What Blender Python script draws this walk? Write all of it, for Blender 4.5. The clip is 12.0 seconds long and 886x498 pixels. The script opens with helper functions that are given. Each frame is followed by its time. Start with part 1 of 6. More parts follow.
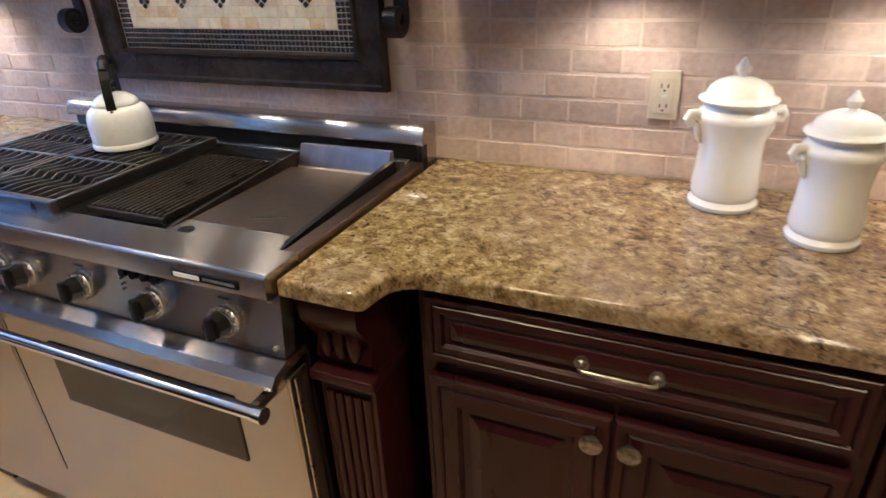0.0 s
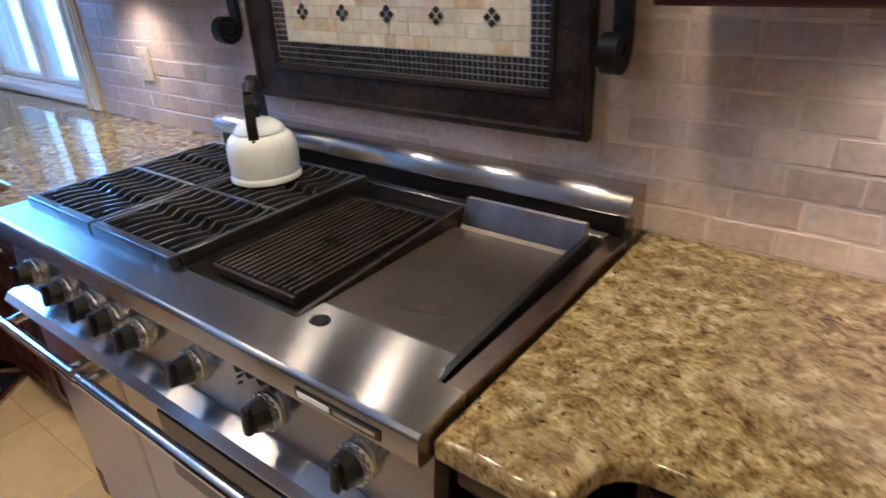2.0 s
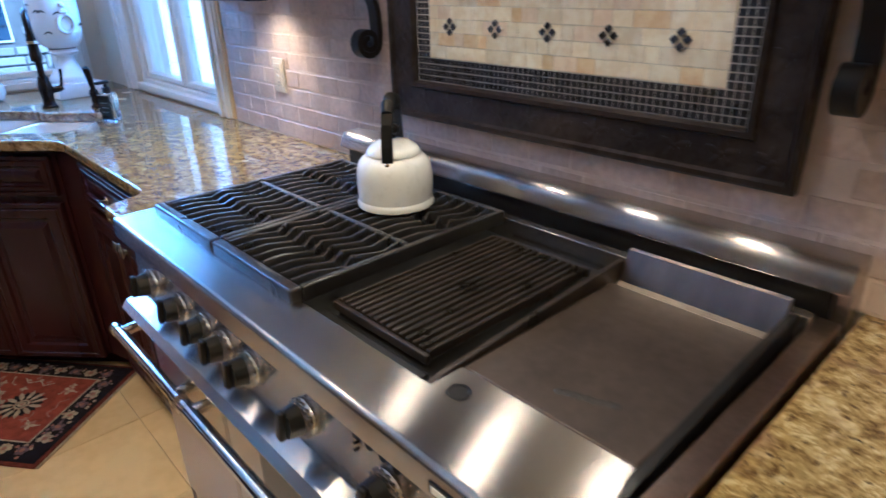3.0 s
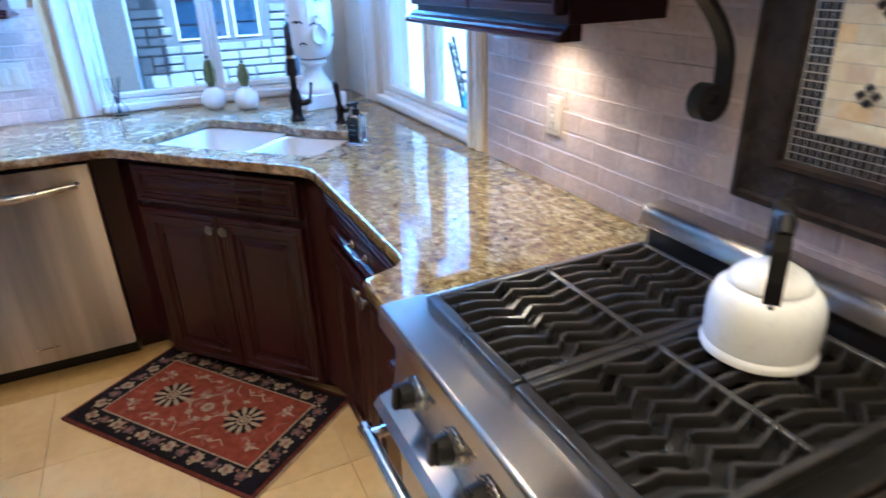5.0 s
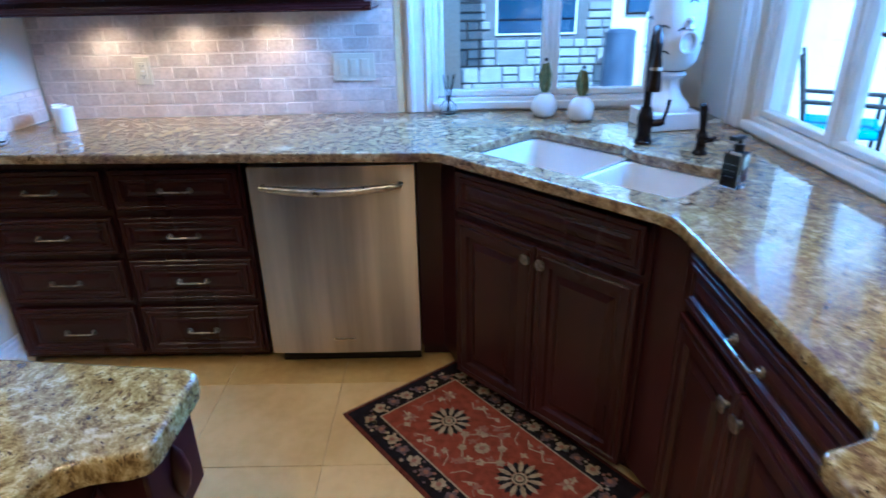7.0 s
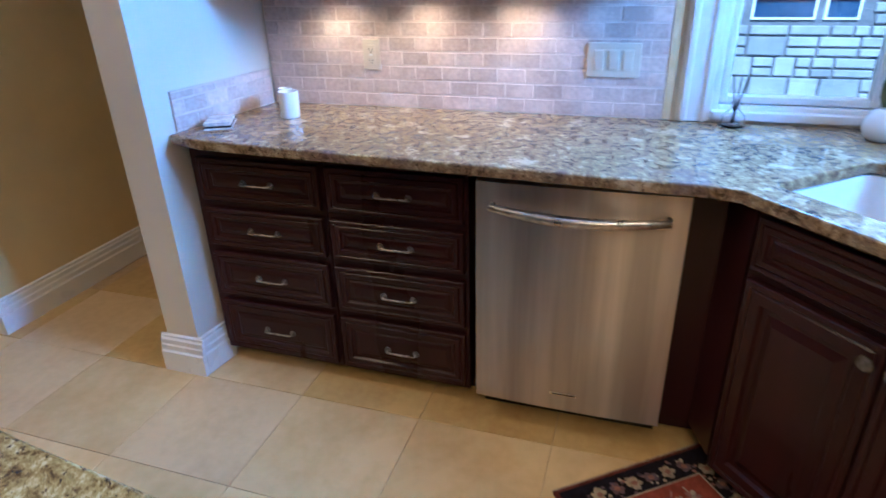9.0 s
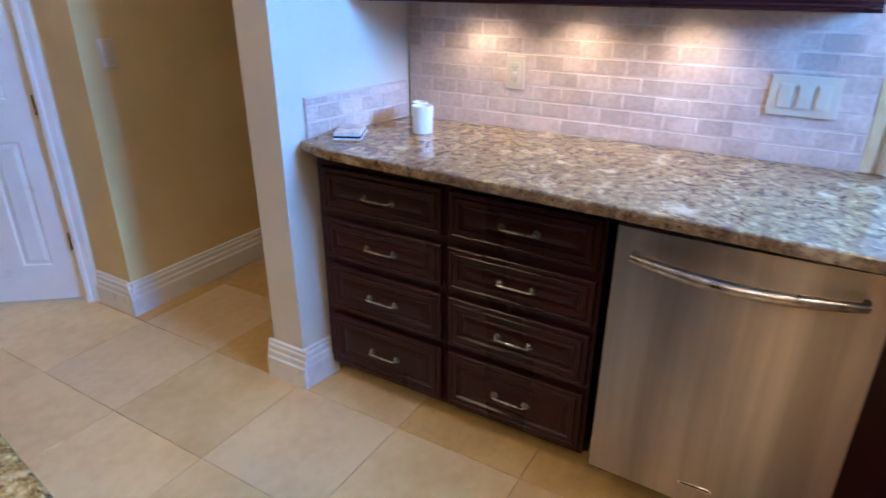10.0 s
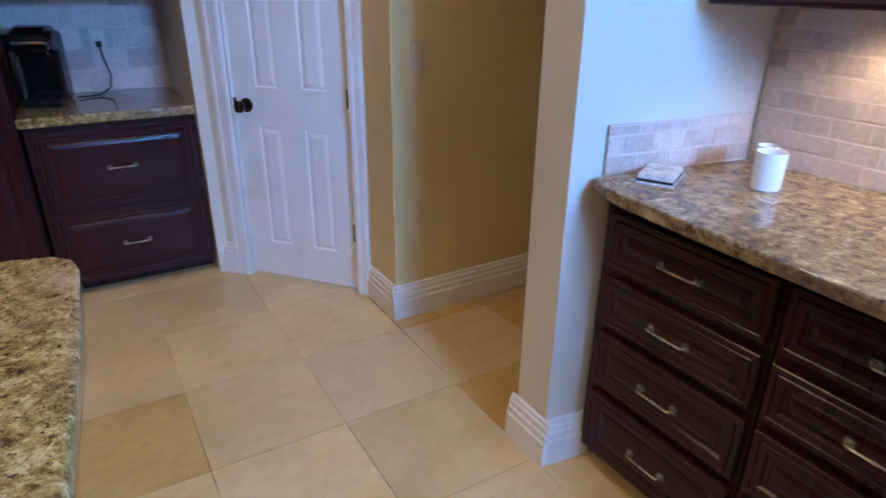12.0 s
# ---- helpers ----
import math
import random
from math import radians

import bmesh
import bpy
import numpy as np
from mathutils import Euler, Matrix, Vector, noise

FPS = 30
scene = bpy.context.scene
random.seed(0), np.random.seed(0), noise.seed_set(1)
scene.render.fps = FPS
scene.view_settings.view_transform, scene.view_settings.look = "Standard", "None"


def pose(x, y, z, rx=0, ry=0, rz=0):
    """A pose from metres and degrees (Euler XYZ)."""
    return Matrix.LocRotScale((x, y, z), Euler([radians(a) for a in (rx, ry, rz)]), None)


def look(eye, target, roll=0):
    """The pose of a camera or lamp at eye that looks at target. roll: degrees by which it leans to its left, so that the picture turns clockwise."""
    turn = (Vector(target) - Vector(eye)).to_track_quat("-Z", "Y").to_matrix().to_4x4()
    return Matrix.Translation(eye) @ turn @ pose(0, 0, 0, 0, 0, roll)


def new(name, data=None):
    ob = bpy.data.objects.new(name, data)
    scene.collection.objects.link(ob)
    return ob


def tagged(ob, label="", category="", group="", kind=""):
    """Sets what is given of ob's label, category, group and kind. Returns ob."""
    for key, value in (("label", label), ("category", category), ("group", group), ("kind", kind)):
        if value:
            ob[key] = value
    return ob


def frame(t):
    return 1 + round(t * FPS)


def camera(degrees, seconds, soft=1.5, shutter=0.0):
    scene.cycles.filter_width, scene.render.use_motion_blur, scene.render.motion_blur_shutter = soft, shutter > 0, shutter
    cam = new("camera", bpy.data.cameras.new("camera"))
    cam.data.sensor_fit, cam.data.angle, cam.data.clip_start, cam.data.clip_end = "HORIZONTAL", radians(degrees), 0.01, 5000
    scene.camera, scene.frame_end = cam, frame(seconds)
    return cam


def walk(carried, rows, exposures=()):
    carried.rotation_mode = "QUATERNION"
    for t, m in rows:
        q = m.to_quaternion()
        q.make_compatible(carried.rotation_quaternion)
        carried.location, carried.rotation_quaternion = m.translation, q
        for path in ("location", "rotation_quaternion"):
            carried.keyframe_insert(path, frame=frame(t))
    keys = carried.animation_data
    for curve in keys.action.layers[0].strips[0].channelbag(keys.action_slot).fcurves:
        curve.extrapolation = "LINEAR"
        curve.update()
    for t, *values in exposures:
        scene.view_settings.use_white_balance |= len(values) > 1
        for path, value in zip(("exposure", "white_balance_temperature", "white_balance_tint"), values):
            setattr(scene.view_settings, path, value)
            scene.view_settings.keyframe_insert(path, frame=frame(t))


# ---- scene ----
cam = camera(71.7, 12.0, soft=1.5, shutter=0.5)
PATH = [
    (0, (0.293, 0.706, 1.37), (-0.466, 2.327, 0.477), -2.8),
    (0.5, (0.223, 0.781, 1.356), (-0.605, 2.378, 0.481), -2.4),
    (1, (0.15, 0.853, 1.363), (-0.752, 2.405, 0.483), -2.5),
    (1.5, (0.088, 0.915, 1.36), (-0.908, 2.418, 0.496), -2.5),
    (2, (0.026, 0.969, 1.382), (-1.079, 2.385, 0.502), -2.7),
    (2.5, (-0.046, 1.009, 1.37), (-1.281, 2.335, 0.523), -2.0),
    (2.7, (-0.08, 1.022, 1.362), (-1.365, 2.31, 0.531), -1.7),
    (4.3, (-0.433, 1.043, 1.443), (-1.957, 2.037, 0.612), -2.0),
    (4.5, (-0.471, 1.039, 1.464), (-2.018, 1.981, 0.616), -2.1),
    (5, (-0.581, 1.048, 1.445), (-2.234, 1.813, 0.617), -1.9),
    (5.5, (-0.676, 1.012, 1.445), (-2.408, 1.581, 0.623), -1.8),
    (6, (-0.801, 0.953, 1.453), (-2.582, 1.344, 0.632), -1.6),
    (6.5, (-0.917, 0.929, 1.437), (-2.736, 1.123, 0.628), -1.6),
    (7, (-1.021, 0.906, 1.441), (-2.847, 0.895, 0.627), -1.2),
    (7.5, (-1.099, 0.89, 1.426), (-2.918, 0.665, 0.626), -1.7),
    (7.7, (-1.139, 0.861, 1.413), (-2.954, 0.58, 0.62), -1.4),
    (9.3, (-1.516, 0.639, 1.428), (-3.2, -0.044, 0.592), -1.1),
    (9.5, (-1.548, 0.645, 1.396), (-3.208, -0.13, 0.593), -0.5),
    (10, (-1.638, 0.566, 1.401), (-3.211, -0.368, 0.593), 0.2),
    (10.5, (-1.686, 0.479, 1.424), (-3.147, -0.611, 0.602), 0.5),
    (11, (-1.741, 0.403, 1.399), (-3.064, -0.866, 0.601), 1.0),
    (11.5, (-1.851, 0.321, 1.407), (-2.991, -1.104, 0.589), 1.4),
    (12, (-1.961, 0.276, 1.379), (-2.909, -1.292, 0.579), 0.6),
]
walk(cam, [(t, look(eye, target, roll)) for t, eye, target, roll in PATH], exposures=[(0, 0.89, 3660, 3), (2.5, 0.74, 3600, 3), (4.5, 1.08, 3660, 2), (6, 0.90, 3580, 0), (7.5, 0.70, 3500, -2), (9.5, 0.73, 3780, 5), (12, 0.64, 3960, 5)])

# ---- world, sun, large lights ----
world = bpy.data.worlds.new("world")
scene.world = world
world.use_nodes = True
wn = world.node_tree.nodes
sky = wn.new("ShaderNodeTexSky")
sky.sky_type = "NISHITA"
sky.sun_disc = False
sky.sun_elevation = radians(43)
sky.sun_rotation = radians(98)
world.node_tree.links.new(sky.outputs[0], wn["Background"].inputs[0])
wn["Background"].inputs[1].default_value = 0.15


def lamp(name, kind, where, power, colour, size=0.1, target=None, size_y=None, spot=None, blend=0.5):
    data = bpy.data.lights.new(name, kind)
    data.energy, data.color = power, colour
    if kind == "AREA":
        data.size = size
        if size_y:
            data.shape, data.size_y = "RECTANGLE", size_y
    elif kind == "SUN":
        data.angle = size
    else:
        data.shadow_soft_size = size
    if kind == "SPOT":
        data.spot_size, data.spot_blend = radians(spot), blend
    ob = new(name, data)
    ob.matrix_world = look(where, target) if target else pose(*where)
    return ob


WARM = (1.0, 0.51, 0.145)
lamp("sun", "SUN", (14, -0.6, 13), 5.0, (1.0, 0.96, 0.90), radians(0.6), (0, 0, 0))
# daylight in the two window openings
lamp("window_light_west", "AREA", (-3.735, 1.33, 1.86), 12, (0.48, 0.69, 1.0), 0.8, (-1.2, 0.1, 1.1), 0.58).data.spread = radians(125)
lamp("window_light_north", "AREA", (-2.88, 2.09, 1.86), 19, (0.48, 0.69, 1.0), 0.62, (-3.2, -1.2, 1.25), 0.58).data.spread = radians(105)

# ---- materials ----
MATS = {}


def mat(name, a, b=None, scale=8.0, rough=0.5, metal=0.0, bump=0.0, bump_scale=60.0, fine=0.3, spread=0.0, coat=0.0, stretch=(1, 1, 1), spec=0.5, rough_var=0.1, brush=None, noise_pos=(0.35, 0.65)):
    """A surface with two scales of colour, uneven gloss and fine relief, laid out in world space."""
    m = bpy.data.materials.new(name)
    m.use_nodes = True
    n, l = m.node_tree.nodes, m.node_tree.links
    p = n["Principled BSDF"]
    b = b or tuple(c * 0.75 for c in a)
    geo = n.new("ShaderNodeNewGeometry")
    mp = n.new("ShaderNodeVectorMath"); mp.operation = "MULTIPLY"
    mp.inputs[1].default_value = stretch
    l.new(geo.outputs["Position"], mp.inputs[0])
    t1 = n.new("ShaderNodeTexNoise"); t1.inputs["Scale"].default_value = scale; t1.inputs["Detail"].default_value = 5
    t2 = n.new("ShaderNodeTexNoise"); t2.inputs["Scale"].default_value = bump_scale; t2.inputs["Detail"].default_value = 4
    for t in (t1, t2):
        l.new(mp.outputs[0], t.inputs["Vector"])
    mix = n.new("ShaderNodeMath"); mix.operation = "MULTIPLY_ADD"; mix.inputs[1].default_value = fine
    sub = n.new("ShaderNodeMath"); sub.operation = "SUBTRACT"; sub.inputs[1].default_value = 0.5
    l.new(t2.outputs["Fac"], sub.inputs[0]); l.new(sub.outputs[0], mix.inputs[0]); l.new(t1.outputs["Fac"], mix.inputs[2])
    ramp = n.new("ShaderNodeValToRGB")
    e = ramp.color_ramp.elements
    e[0].position, e[0].color = noise_pos[0], (*b, 1)
    e[1].position, e[1].color = noise_pos[1], (*a, 1)
    l.new(mix.outputs[0], ramp.inputs[0])
    col = ramp.outputs[0]
    if spread:
        oi = n.new("ShaderNodeObjectInfo")
        hsv = n.new("ShaderNodeHueSaturation")
        mr = n.new("ShaderNodeMapRange"); mr.inputs[3].default_value, mr.inputs[4].default_value = 1 - spread, 1 + spread
        l.new(oi.outputs["Random"], mr.inputs[0]); l.new(mr.outputs[0], hsv.inputs["Value"]); l.new(col, hsv.inputs["Color"])
        col = hsv.outputs[0]
    l.new(col, p.inputs["Base Color"])
    p.inputs["Metallic"].default_value = metal
    p.inputs["Specular IOR Level"].default_value = spec
    p.inputs["Coat Weight"].default_value = coat
    p.inputs["Coat Roughness"].default_value = 0.08
    rr = n.new("ShaderNodeMapRange"); rr.inputs[3].default_value, rr.inputs[4].default_value = max(0.02, rough - rough_var), rough + rough_var
    l.new(t1.outputs["Fac"], rr.inputs[0]); l.new(rr.outputs[0], p.inputs["Roughness"])
    if bump:
        bp = n.new("ShaderNodeBump"); bp.inputs["Strength"].default_value = min(1.0, bump); bp.inputs["Distance"].default_value = 0.002
        l.new(t2.outputs["Fac"], bp.inputs["Height"]); l.new(bp.outputs[0], p.inputs["Normal"])
    if brush:
        cr = n.new("ShaderNodeVectorMath"); cr.operation = "CROSS_PRODUCT"; cr.inputs[1].default_value = (brush[0] + 0.02, brush[1] + 0.013, brush[2] + 0.03)
        l.new(geo.outputs["True Normal"], cr.inputs[0]); l.new(cr.outputs[0], p.inputs["Tangent"])
        p.inputs["Anisotropic"].default_value = 0.95
    MATS[name] = m
    return m


WOOD = mat("mahogany", (0.035, 0.0088, 0.0098), (0.021, 0.0056, 0.0063), 5, 0.29, bump=0.03, bump_scale=30, stretch=(1, 1, 0.15), rough_var=0.06, spec=0.24)
STEEL = mat("brushed_steel", (0.54, 0.50, 0.465), (0.45, 0.415, 0.385), 3, 0.235, 1.0, bump_scale=160, stretch=(0.04, 1, 1), fine=0.2, rough_var=0.05, brush=(1, 0, 0))
# upright streaks of reflected light are put into this steel's colour
STEEL_STREAKED = mat("steel_reflection_streaks", (0.60, 0.54, 0.505), (0.37, 0.33, 0.305), 8.0, 0.30, 1.0, bump_scale=45, stretch=(1, 1, 0.05), fine=0.25, rough_var=0.04, brush=(0, 1, 0))
# brown stands in for the dark wall and hood mirrored in the rail
STEEL_REFL = mat("steel_brown_reflection", (0.30, 0.235, 0.205), (0.20, 0.150, 0.130), 7, 0.36, 1.0, bump_scale=120, fine=0.3, rough_var=0.06)
CHROME = mat("polished_steel", (0.75, 0.74, 0.72), (0.65, 0.64, 0.62), 10, 0.16, 1.0, rough_var=0.05)
NICKEL = mat("satin_nickel", (0.62, 0.58, 0.53), (0.4, 0.37, 0.33), 30, 0.3, 1.0)
PEWTER = mat("antique_pewter", (0.38, 0.36, 0.34), (0.14, 0.13, 0.12), 120, 0.4, 1.0, bump=0.4, bump_scale=300)
IRON = mat("cast_iron", (0.024, 0.023, 0.024), (0.012, 0.012, 0.013), 20, 0.30, 0.0, bump=0.3, bump_scale=400, coat=0.5)
WROUGHT = mat("wrought_iron", (0.018, 0.016, 0.015), (0.010, 0.009, 0.009), 14, 0.45, 0.3, bump=0.3, bump_scale=120)
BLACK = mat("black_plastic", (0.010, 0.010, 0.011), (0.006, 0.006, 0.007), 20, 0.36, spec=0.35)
GLOSSBLACK = mat("gloss_black_plastic", (0.010, 0.010, 0.011), (0.007, 0.007, 0.008), 20, 0.12)
GRIDDLE = mat("seasoned_griddle", (0.095, 0.075, 0.064), (0.042, 0.033, 0.028), 4.2, 0.40, 0.55, bump=0.06, bump_scale=60, fine=0.35, noise_pos=(0.30, 0.68))
GRILL = mat("grill_iron", (0.056, 0.044, 0.038), (0.026, 0.023, 0.019), 16, 0.30, 0.5, bump=0.3, bump_scale=250)
TRAY = mat("burner_tray", (0.03, 0.03, 0.032), (0.015, 0.015, 0.016), 9, 0.35, 0.4)
PAINT = mat("wall_paint", (0.74, 0.60, 0.27), (0.69, 0.55, 0.24), 3, 0.6, bump=0.12, bump_scale=220, fine=0.1)
PAINTW = mat("pale_wall_paint", (0.72, 0.66, 0.54), (0.68, 0.62, 0.50), 3, 0.6, bump=0.12, bump_scale=220, fine=0.1)
WHITE = mat("white_gloss_paint", (0.82, 0.81, 0.78), (0.77, 0.76, 0.73), 4, 0.3, bump=0.05, bump_scale=60, fine=0.15)
CEIL = mat("ceiling_paint", (0.80, 0.77, 0.70), (0.76, 0.73, 0.66), 3, 0.7, bump=0.15, bump_scale=150)
PORCELAIN = mat("glazed_white_ceramic", (0.84, 0.82, 0.79), (0.79, 0.77, 0.74), 9, 0.12, rough_var=0.04)
ENAMEL = mat("white_enamel", (0.76, 0.77, 0.79), (0.69, 0.70, 0.72), 70, 0.16, rough_var=0.04, noise_pos=(0.28, 0.46))
IVORY = mat("ivory_plastic", (0.68, 0.59, 0.44), (0.64, 0.55, 0.41), 9, 0.35)
BRICK = mat("tumbled_travertine", (0.66, 0.53, 0.44), (0.51, 0.39, 0.315), 9, 0.40, bump=0.45, bump_scale=70, spread=0.15, fine=0.7)
GROUT = mat("grout", (0.70, 0.58, 0.49), (0.62, 0.51, 0.42), 25, 0.8, bump=0.5, bump_scale=300)
FLOORT = mat("floor_travertine", (0.72, 0.54, 0.245), (0.60, 0.425, 0.170), 3.4, 0.33, bump=0.04, bump_scale=22, spread=0.09, fine=0.42, noise_pos=(0.32, 0.62))
FLOORO = mat("floor_travertine_ochre", (0.60, 0.42, 0.125), (0.49, 0.32, 0.085), 3.2, 0.33, bump=0.06, bump_scale=26, spread=0.06, fine=0.6, noise_pos=(0.3, 0.6))
FLOORP = mat("floor_travertine_rosy", (0.69, 0.52, 0.260), (0.59, 0.43, 0.200), 3.0, 0.33, bump=0.06, bump_scale=26, spread=0.05, fine=0.5, noise_pos=(0.3, 0.6))
FLOORG = mat("floor_grout", (0.56, 0.42, 0.22), (0.46, 0.34, 0.17), 20, 0.8, bump=0.3, bump_scale=200)
BRONZE = mat("bronze_tile", (0.062, 0.046, 0.038), (0.028, 0.020, 0.017), 24, 0.38, 0.5, bump=0.6, bump_scale=90)
MOSAIC = mat("dark_glass_mosaic", (0.035, 0.035, 0.045), (0.012, 0.012, 0.018), 60, 0.15, spread=0.5)
MGROUT = mat("pale_mosaic_grout", (0.62, 0.58, 0.52), (0.55, 0.51, 0.45), 60, 0.8)
ONYX = mat("honey_onyx", (0.88, 0.81, 0.64), (0.78, 0.68, 0.48), 30, 0.22, spread=0.10, fine=0.6)
AMBER = mat("amber_onyx", (0.82, 0.68, 0.41), (0.72, 0.54, 0.28), 30, 0.22, spread=0.12, fine=0.6)
BLUSH = mat("blush_onyx", (0.84, 0.72, 0.56), (0.74, 0.60, 0.44), 30, 0.22, spread=0.08, fine=0.6)
HPANE = mat("blue_window_glass", (0.035, 0.06, 0.11), (0.02, 0.04, 0.075), 2, 0.1)
STONE = mat("limestone", (0.33, 0.325, 0.31), (0.23, 0.225, 0.215), 3, 0.8, bump=0.5, bump_scale=25, spread=0.22)
STONEG = mat("limestone_mortar", (0.17, 0.165, 0.158), (0.12, 0.115, 0.11), 9, 0.9)
PATIO = mat("patio_paving", (0.60, 0.58, 0.55), (0.50, 0.48, 0.45), 2, 0.8, bump=0.3, bump_scale=40)
LEAF = mat("green_shoot", (0.19, 0.19, 0.06), (0.11, 0.12, 0.035), 30, 0.5)
WICK = mat("dark_reed", (0.03, 0.025, 0.02), (0.02, 0.017, 0.014), 30, 0.6)
FAUCETM = mat("oil_rubbed_bronze", (0.045, 0.032, 0.026), (0.025, 0.018, 0.015), 30, 0.22, 0.8)
PAPER = mat("paper_cover", (0.74, 0.72, 0.69), (0.40, 0.40, 0.42), 40, 0.4)
EDGEPAINT = mat("ochre_edge_paint", (0.68, 0.52, 0.27), (0.60, 0.44, 0.21), 20, 0.6)


def granite():
    m = bpy.data.materials.new("granite")
    m.use_nodes = True
    n, l = m.node_tree.nodes, m.node_tree.links
    p = n["Principled BSDF"]
    geo = n.new("ShaderNodeNewGeometry")

    def tex(kind, scale, detail=3):
        t = n.new(kind)
        t.inputs["Scale"].default_value = scale
        if "Detail" in t.inputs and kind == "ShaderNodeTexNoise":
            t.inputs["Detail"].default_value = detail
        l.new(warp.outputs[0], t.inputs["Vector"])
        return t

    w0 = n.new("ShaderNodeTexNoise"); w0.inputs["Scale"].default_value = 9; w0.inputs["Detail"].default_value = 4
    l.new(geo.outputs["Position"], w0.inputs["Vector"])
    warp = n.new("ShaderNodeVectorMath"); warp.operation = "MULTIPLY_ADD"; warp.inputs[1].default_value = (0.06, 0.06, 0.06)
    l.new(w0.outputs["Color"], warp.inputs[0]); l.new(geo.outputs["Position"], warp.inputs[2])

    def ramp(src, stops):
        r = n.new("ShaderNodeValToRGB")
        el = r.color_ramp.elements
        while len(el) < len(stops):
            el.new(0.5)
        for e, (pos, c) in zip(el, stops):
            e.position, e.color = pos, (*c, 1)
        l.new(src, r.inputs[0])
        return r.outputs[0]

    def mixc(f, a, b):
        x = n.new("ShaderNodeMix"); x.data_type = "RGBA"
        l.new(f, x.inputs["Factor"]); l.new(a, x.inputs[6]); l.new(b, x.inputs[7])
        return x.outputs[2]

    def grains(scale, rough=0.70):
        """Mineral grains: a fine-grained cloud, roughened by single crystals."""
        slow = tex("ShaderNodeTexNoise", scale, 7)
        slow.inputs["Roughness"].default_value = rough
        cell = tex("ShaderNodeTexVoronoi", scale * 6)
        sep = n.new("ShaderNodeSeparateColor")
        l.new(cell.outputs["Color"], sep.inputs[0])
        ad = n.new("ShaderNodeMath"); ad.operation = "MULTIPLY_ADD"; ad.inputs[1].default_value = 0.13
        l.new(sep.outputs[0], ad.inputs[0]); l.new(slow.outputs["Fac"], ad.inputs[2])
        return ad.outputs[0]

    def level(src, a, b):
        r = n.new("ShaderNodeMapRange"); r.interpolation_type = "SMOOTHSTEP"
        r.inputs[1].default_value, r.inputs[2].default_value = a, b
        l.new(src, r.inputs[0])
        return r.outputs[0]

    def cloud(scale, detail, rough=0.62):
        t = tex("ShaderNodeTexNoise", scale, detail)
        t.inputs["Roughness"].default_value = rough
        return t.outputs["Fac"]

    def vein(scale, width):
        """Thin lines where a slow cloud passes its middle."""
        d = n.new("ShaderNodeMath"); d.operation = "SUBTRACT"; d.inputs[1].default_value = 0.5
        l.new(cloud(scale, 6), d.inputs[0])
        a = n.new("ShaderNodeMath"); a.operation = "ABSOLUTE"
        l.new(d.outputs[0], a.inputs[0])
        return level(a.outputs[0], width, 0.0)

    def both(a, b):
        m2 = n.new("ShaderNodeMath"); m2.operation = "MULTIPLY"
        l.new(a, m2.inputs[0]); l.new(b, m2.inputs[1])
        return m2.outputs[0]

    dark = ramp(cloud(40, 2), [(0.40, (0.026, 0.017, 0.012)), (0.60, (0.085, 0.052, 0.028))])
    gold = ramp(grains(46), [(0.40, (0.070, 0.042, 0.014)), (0.48, (0.165, 0.112, 0.031)), (0.56, (0.255, 0.188, 0.054)), (0.63, (0.340, 0.265, 0.092)), (0.72, (0.50, 0.42, 0.215))])
    gold = mixc(level(cloud(5.5, 6), 0.57, 0.68), gold, ramp(grains(52), [(0.42, (0.070, 0.042, 0.024)), (0.56, (0.175, 0.112, 0.050)), (0.70, (0.32, 0.235, 0.115))]))
    gold = mixc(level(cloud(15, 6), 0.58, 0.66), gold, ramp(grains(40), [(0.42, (0.25, 0.18, 0.070)), (0.60, (0.49, 0.40, 0.200))]))
    gold = mixc(level(cloud(100, 4), 0.575, 0.66), gold, dark)
    cream = ramp(grains(40), [(0.40, (0.080, 0.050, 0.029)), (0.48, (0.168, 0.113, 0.056)), (0.56, (0.245, 0.172, 0.080)), (0.64, (0.315, 0.232, 0.108)), (0.73, (0.46, 0.37, 0.200))])
    cream = mixc(level(cloud(4.2, 6), 0.58, 0.70), cream, ramp(grains(48), [(0.42, (0.056, 0.034, 0.031)), (0.56, (0.140, 0.092, 0.070)), (0.72, (0.25, 0.185, 0.130))]))
    cream = mixc(level(cloud(9.5, 7), 0.565, 0.635), cream, ramp(grains(34), [(0.40, (0.27, 0.19, 0.105)), (0.60, (0.52, 0.42, 0.25))]))
    cream = mixc(both(vein(6.0, 0.016), level(cloud(9, 3), 0.44, 0.58)), cream, dark)
    cream = mixc(level(cloud(95, 4), 0.585, 0.67), cream, dark)
    axis = n.new("ShaderNodeSeparateXYZ")
    l.new(geo.outputs["Position"], axis.inputs[0])
    off = n.new("ShaderNodeMath"); off.operation = "ADD"; off.inputs[1].default_value = 1.05
    away = n.new("ShaderNodeMath"); away.operation = "ABSOLUTE"
    l.new(axis.outputs[0], off.inputs[0]); l.new(off.outputs[0], away.inputs[0])
    drift = n.new("ShaderNodeMath"); drift.operation = "MULTIPLY_ADD"; drift.inputs[1].default_value = 1.6
    l.new(tex("ShaderNodeTexNoise", 2.4, 5).outputs["Fac"], drift.inputs[0]); l.new(away.outputs[0], drift.inputs[2])
    span = n.new("ShaderNodeMapRange"); span.inputs[1].default_value, span.inputs[2].default_value = 1.78, 2.14
    l.new(drift.outputs[0], span.inputs[0])
    col = mixc(span.outputs[0], gold, cream)
    l.new(col, p.inputs["Base Color"])
    p.inputs["Roughness"].default_value = 0.06
